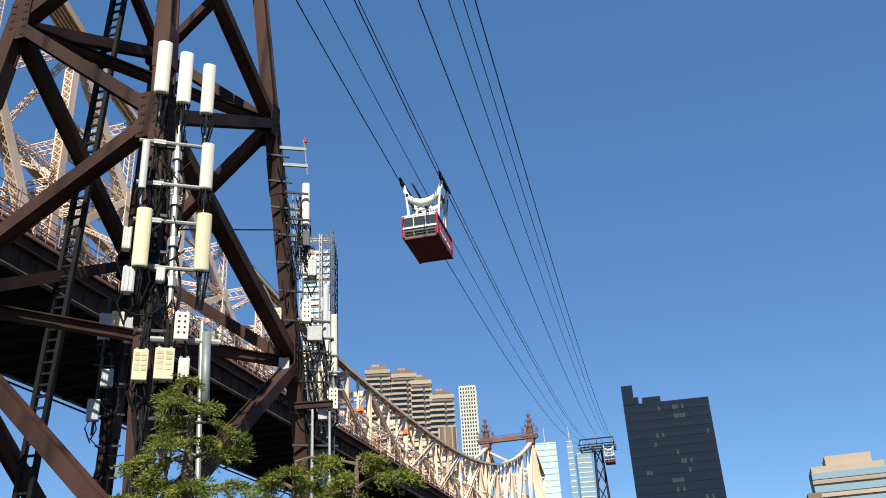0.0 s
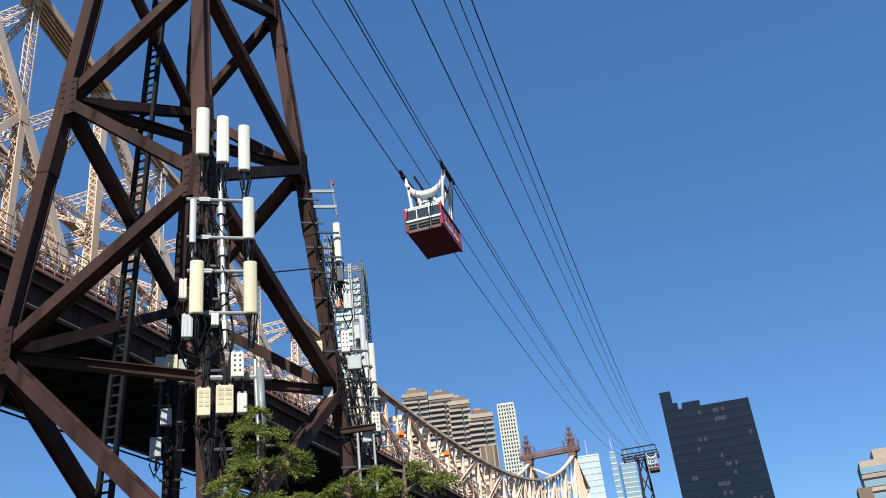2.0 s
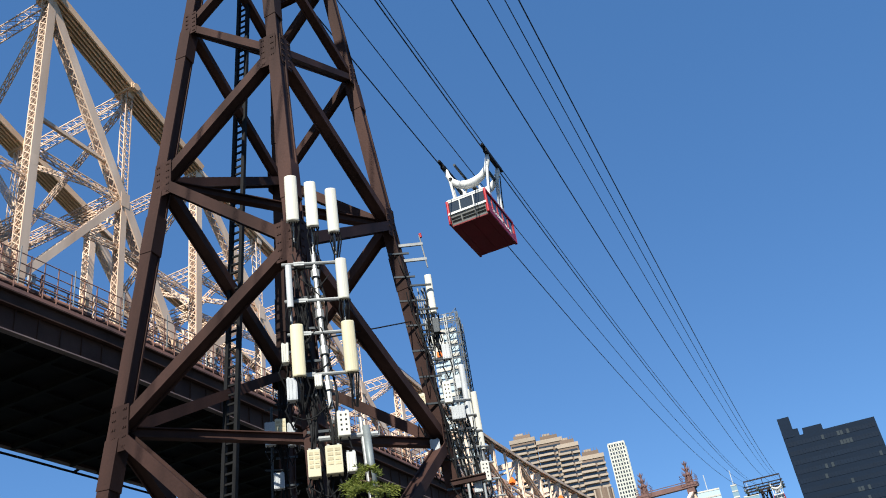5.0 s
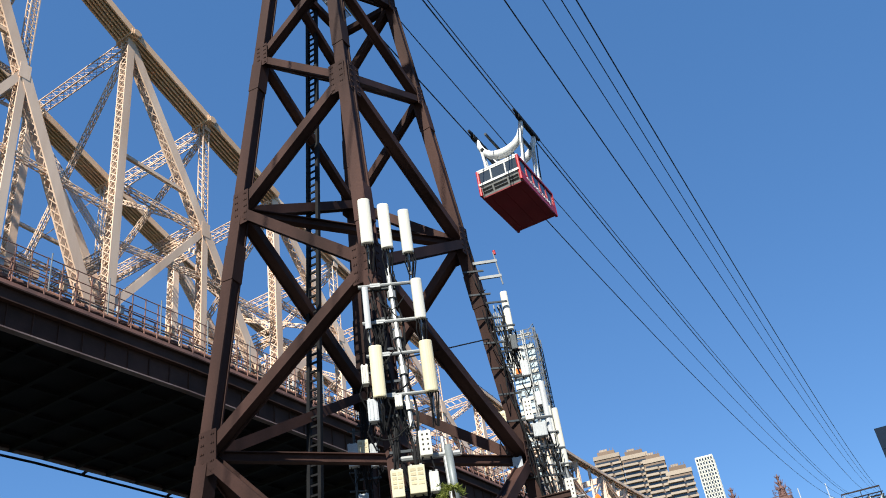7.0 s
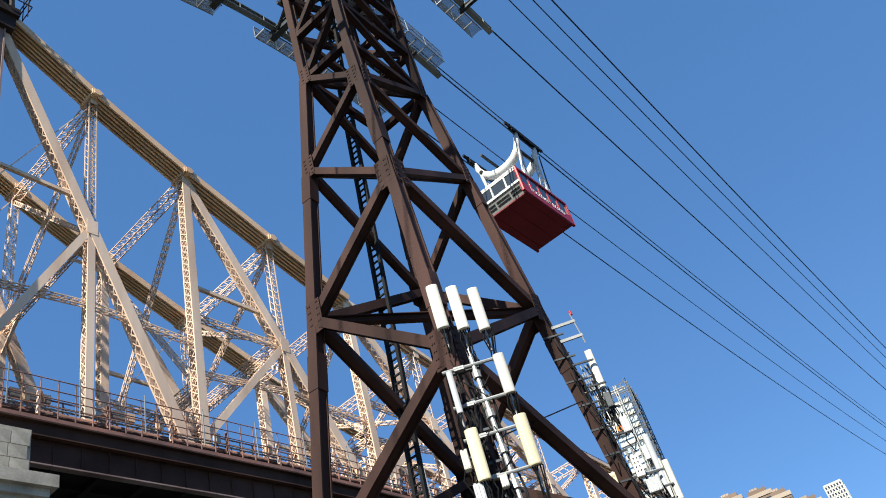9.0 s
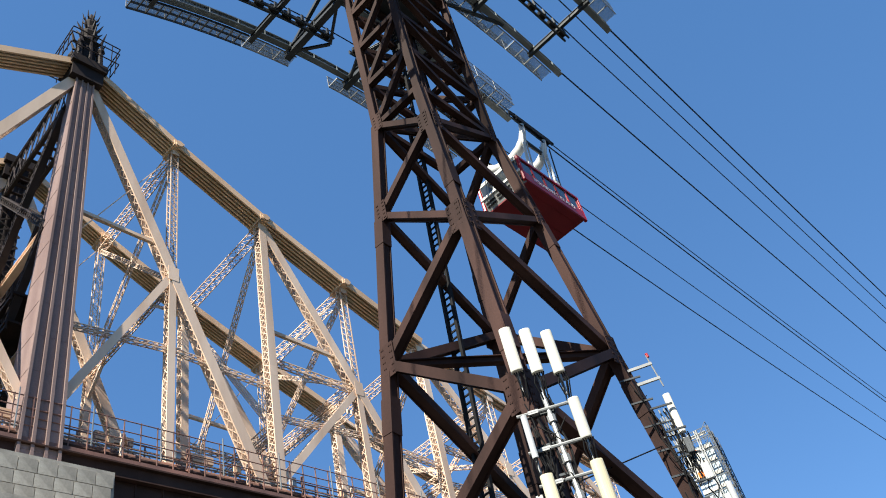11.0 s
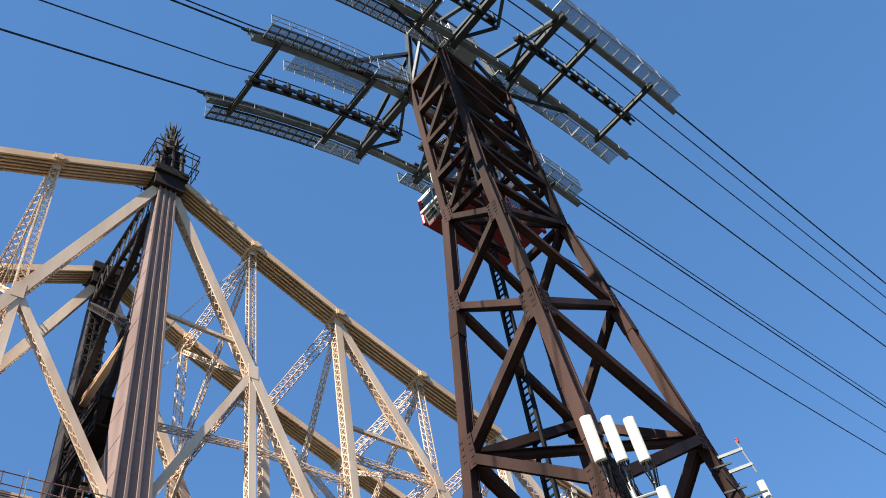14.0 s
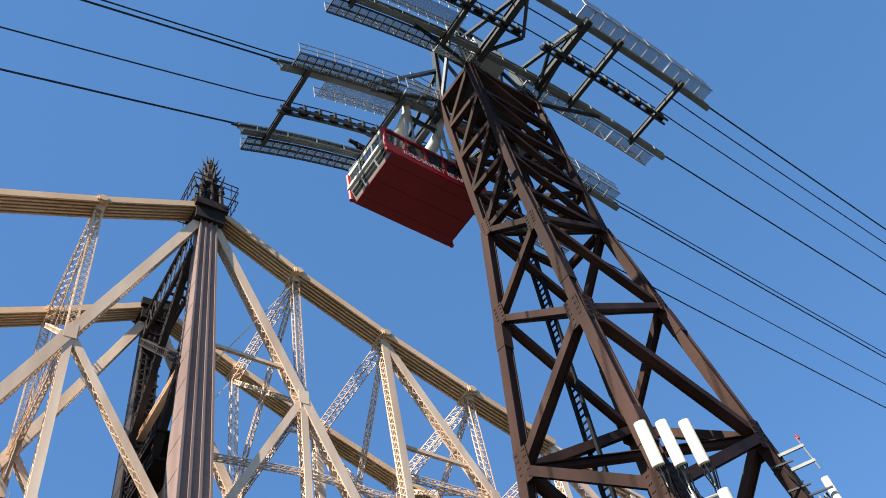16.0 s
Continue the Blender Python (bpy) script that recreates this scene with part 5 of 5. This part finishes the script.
cyl = thing("cylinder_antenna", "long grey cylindrical canister antenna beside the leg", "antenna")
part("canister", Build().tube([by_leg("B", 1.3, 7.3, 0.4), by_leg("B", 1.3, 9.3, 0.4)], 0.1, 14), GREENGREY, cyl, "", 0, True)
part("mount_pipe", Build().tube([by_leg("B", 1.2, 5.5, 0.3), by_leg("B", 1.2, 9.6, 0.3)], 0.06, 8).tube([by_leg("B", 0.0, 9.1, 0.3), by_leg("B", 1.6, 9.1, 0.3)], 0.08, 8), GALV, cyl)


def cable_run(leg, z0, z1, n, seed, dx=0.0, spread=0.35, near=0.4):
    """Loose bundles of black feeder cable running up a leg."""
    r = random.Random(seed)
    t = thing("feeder_cables", "tangled black feeder cables strapped to the tower leg", "cables", group="feeder cables")
    s = Build()
    for k in range(n):
        o, ph = r.uniform(-spread, spread), r.random() * 6
        pts, z = [], z0 + r.random()
        end = z1 - r.random() * 2
        while z < end:
            pts.append(by_leg(leg, dx + o + 0.08 * math.sin(z * 2.3 + ph), z, near + 0.06 * math.sin(z * 3.1 + ph)))
            z += 0.4
        part("feeder_cable", Build().tube(pts, r.uniform(0.018, 0.035), 5), BLACK, t)
    s = Build()
    for k in range(n * 2):
        z = r.uniform(z0, z1 - 1)
        a = Vector(by_leg(leg, dx + r.uniform(-spread, spread) * 2.0, z, near + 0.15))
        b = Vector(by_leg(leg, dx + r.uniform(-spread, spread) * 2.0, z + r.uniform(-0.8, 0.8), near + 0.15))
        m = a.lerp(b, 0.5) - Vector((0, 0, r.uniform(0.2, 0.6)))
        part("cable_loop", Build().tube([a, a.lerp(m, 0.6) - Vector((0, 0, 0.05)), m, b.lerp(m, 0.6) - Vector((0, 0, 0.05)), b], 0.02, 5), BLACK, t)
    z = z0
    while z < z1:
        a, b = Vector(by_leg(leg, dx - 0.42, z, 0.34)), Vector(by_leg(leg, dx + 0.42, z, 0.34))
        part("clamp_bar", Build().beam(a, b, 0.06, 0.07), DARKSTEEL, t)
        z += 1.05


cable_run("B", 3.0, 15.6, 12, 3, 0.2, 0.4)
cable_run("C", 8.5, 19.2, 3, 5, 0.05, 0.15)
cable_run("D", 5.0, 17.0, 8, 8, 0.0, 0.3)
# arms and equipment on the far right leg
arm = thing("standoff_bracket", "galvanised stand-off arms with a small red warning light", "antenna mount")
s = Build()
for z in (19.55, 18.85):
    s.beam(by_leg("C", 0.2, z, 0.0), by_leg("C", 1.2, z + 0.05, 0.0), 0.08, 0.12)
s.tube([by_leg("C", 1.15, 18.5, 0), by_leg("C", 1.15, 20.0, 0)], 0.03, 6)
part("arm", s, GALV, arm)
part("warning_light", Build().tube([by_leg("C", 1.2, 19.9, 0), by_leg("C", 1.2, 20.08, 0)], 0.06, 8), RED, arm)
for k, (dx, z, h, w, mat) in enumerate(((0.85, 16.4, 1.7, 0.28, WHITE), (1.3, 10.9, 2.2, 0.22, WHITE), (1.15, 12.2, 2.0, 0.22, GREYBOX), (1.1, 11.4, 1.8, 0.24, WHITE))):
    panel_antenna(by_leg("C", dx, z, 0.1), h, w, mat, "slim %s panel antenna beside the tower leg" % ("white" if mat is WHITE else "grey"), -24, 5, 20 + k)
cl = thing("antenna_cluster_frame", "crowded galvanised pipe cluster on the far tower leg", "antenna mount")
s = Build()
r = random.Random(9)
for k in range(5):
    x = 0.45 + 0.2 * k
    s.tube([by_leg("C", x, 8.8 + r.random(), 0.1 + 0.1 * (k % 2)), by_leg("C", x, 13.4 - 0.45 * k + r.random(), 0.1 + 0.1 * (k % 2))], 0.045, 6)
for k in range(7):
    z = 9.2 + 0.6 * k
    s.tube([by_leg("C", 0.2, z, 0.2), by_leg("C", 1.65 - 0.05 * k, z, 0.2)], 0.035, 6)
for k in range(6):
    x = 0.4 + 0.09 * k
    s.tube([by_leg("C", x, 14.6 + 0.3 * (k % 3), 0.1), by_leg("C", x, 17.2 + 0.35 * (k % 2), 0.1)], 0.03, 6)
for z in (15.0, 15.7, 16.4, 17.0):
    s.tube([by_leg("C", 0.1, z, 0.15), by_leg("C", 0.95, z, 0.15)], 0.03, 6)
part("pipework", s, GALV, cl)
for dx, z, size, mat in ((-0.55, 12.6, (0.32, 0.3, 0.85), CREAM), (0.5, 13.0, (0.3, 0.3, 0.8), WHITE), (-0.45, 10.9, (0.35, 0.3, 0.8), GREYBOX), (0.7, 12.2, (0.5, 0.3, 0.5), GREYBOX),
                         (0.85, 14.6, (0.3, 0.25, 0.6), GREYBOX), (0.75, 15.7, (0.25, 0.25, 0.6), DARKSTEEL), (1.1, 10.0, (0.3, 0.25, 0.7), WHITE), (0.7, 9.6, (0.3, 0.25, 0.6), GREYBOX)):
    radio_unit(by_leg("C", dx, z, 0.45), size, mat, "%s radio unit on the far tower leg" % ("cream" if mat is CREAM else "white" if mat is WHITE else "grey"), -24)
cable_run("C", 8.5, 13.0, 7, 15, 0.7, 0.3, 0.3)
cable_run("C", 14.4, 17.6, 7, 16, 0.6, 0.2, 0.2)
stay_wire = Build().tube([corner("B", 12.2), corner("C", 16.2)], 0.025, 5)
tagged(part("cable", stay_wire, BLACK, None), "single dark cable slung between two tower legs", "cable")
# boxes on the back left leg
for dx, z, size, mat in ((-0.6, 13.2, (0.4, 0.3, 0.9), GREYBOX), (-0.2, 13.3, (0.42, 0.3, 0.9), CREAM), (0.2, 13.1, (0.3, 0.3, 0.9), GREYBOX), (-0.3, 11.4, (0.4, 0.3, 0.6), GREYBOX), (-0.6, 10.3, (0.4, 0.4, 0.7), GREYBOX)):
    radio_unit(by_leg("D", dx, z, 0.6), size, mat, "%s radio unit on the rear tower leg" % ("cream" if mat is CREAM else "grey"))
mm = thing("rear_antenna_mount", "galvanised mast pipe with cross pieces on the rear leg", "antenna mount")
s = Build().tube([by_leg("D", -0.55, 9.5, 0.5), by_leg("D", -0.55, 14.3, 0.5)], 0.05, 8)
for z in (14.2, 12.6, 11.9, 10.6):
    s.tube([by_leg("D", -0.8, z, 0.5), by_leg("D", 0.1, z, 0.3)], 0.035, 6)
# Dark steel colour here paints the rear leg's shade onto galvanised pipes.
part("pipework", s, DARKSTEEL, mm)
# signal pole beside the far leg
pole = thing("steel_bracket_pole", "grey steel pole with a rust-red cross beam", "pole")
s = Build().tube([(-10.8, 28.0, 0), (-10.8, 28.0, 9.6)], 0.05, 8)
s.tube([(-10.25, 28.1, 0), (-10.25, 28.1, 9.5)], 0.045, 8)
part("post", s, GALV, pole)
part("cross_beam", Build().section((-11.45, 27.9, 9.75), (-10.15, 28.12, 9.75), 0.16, 0.22, 0.04), RUST, pole)


# ---- trees ----
def conifer(at, height, crown, seed, label):
    """A feathery conifer: leaning trunk, drooping limbs, thousands of small sprays."""
    r = random.Random(seed)
    t = thing("conifer", label, "tree", at, "trees")
    top = Vector((r.uniform(-0.3, 0.3), r.uniform(-0.3, 0.3), height))
    part("trunk", Build().tube([(0, 0, 0), top * 0.4 + Vector((0.1, 0, 0)), top * 0.75, top], [0.2, 0.15, 0.09, 0.02], 8), BARK, t)
    v, f = [], []
    n = 40
    for k in range(n):
        h = 0.34 + 0.66 * (k + r.random()) / n
        base = top * h
        reach = crown * (1.12 - h) ** 0.55 * r.choice((0.3, 0.55, 0.8, 1.1, 1.4)) * r.uniform(0.8, 1.1) + 0.1
        ang = k * 2.4 + r.uniform(-0.7, 0.7)
        d = Vector((math.cos(ang), math.sin(ang), 0))
        lift = r.uniform(-0.05, 0.75)
        pts = [base + d * (reach * u) + Vector((0, 0, reach * (lift * u - 0.45 * u * u))) for u in (0, 0.35, 0.7, 1.0)]
        part("limb", Build().tube(pts, [0.03, 0.02, 0.012, 0.005], 5), BARK, t)
        across = Vector((-d.y, d.x, 0))
        for _ in range(int(8 + 34 * reach)):
            u = 0.25 + 0.75 * r.random() ** 0.7
            i = min(2, int(u * 3))
            c = pts[i].lerp(pts[i + 1], u * 3 - i)
            way = (across * r.choice((-1, 1)) * r.uniform(0.5, 1) + d * r.uniform(0.2, 0.9) + Vector((0, 0, r.uniform(-0.45, 0.3)))).normalized()
            long = r.uniform(0.18, 0.42) * (1.15 - u * 0.5)
            nn = int(long / 0.009)
            for m in range(nn):
                e = c + way * (long * m / nn) + Vector((0, 0, -0.12 * (m / nn) ** 2))
                w = (way * 0.7 + Vector((r.gauss(0, 0.5), r.gauss(0, 0.5), r.gauss(0.05, 0.4)))).normalized()
                side = w.cross(Vector((r.gauss(0, 1), r.gauss(0, 1), r.gauss(0, 1)))).normalized()
                L, W = r.uniform(0.05, 0.1), r.uniform(0.006, 0.012)
                q = len(v)
                v += [e, e + w * (L * 0.5) + side * W, e + w * L, e + w * (L * 0.5) - side * W]
                f.append((q, q + 1, q + 2, q + 3))
    me = bpy.data.meshes.new("foliage")
    me.from_pydata([tuple(x) for x in v], [], f)
    part("foliage", me, LEAF, t, "feathery yellow-green needle sprays")["kind"] = "stuff"


conifer((-6.35, 12.45, 0), 5.8, 1.15, 1, "feathery green conifer with drooping sprays near the tower")
conifer((-4.5, 12.6, 0), 4.65, 1.25, 2, "broad feathery green conifer in sunlight")
conifer((-5.35, 12.9, 0), 4.7, 1.1, 6, "broad green conifer beside the sunlit one")
conifer((-7.1, 12.0, 0), 4.2, 0.9, 5, "small green conifer below the tower")


def motions():
    rows = ((0.0, 82.9, 40.75), (1.5, 77.3, 40.85), (3.0, 71.7, 40.95), (4.5, 66.05, 41.05), (6.5, 58.3, 41.42), (8.5, 50.45, 41.8),
            (10.5, 42.5, 42.2), (12.5, 34.6, 42.35), (14.0, 28.6, 42.1), (15.0, 24.5, 41.45), (15.5, 22.5, 41.05), (16.0, 20.5, 40.6))
    walk(car, [(t, pose(TX - 4.6, y, z)) for t, y, z in rows])


motions()
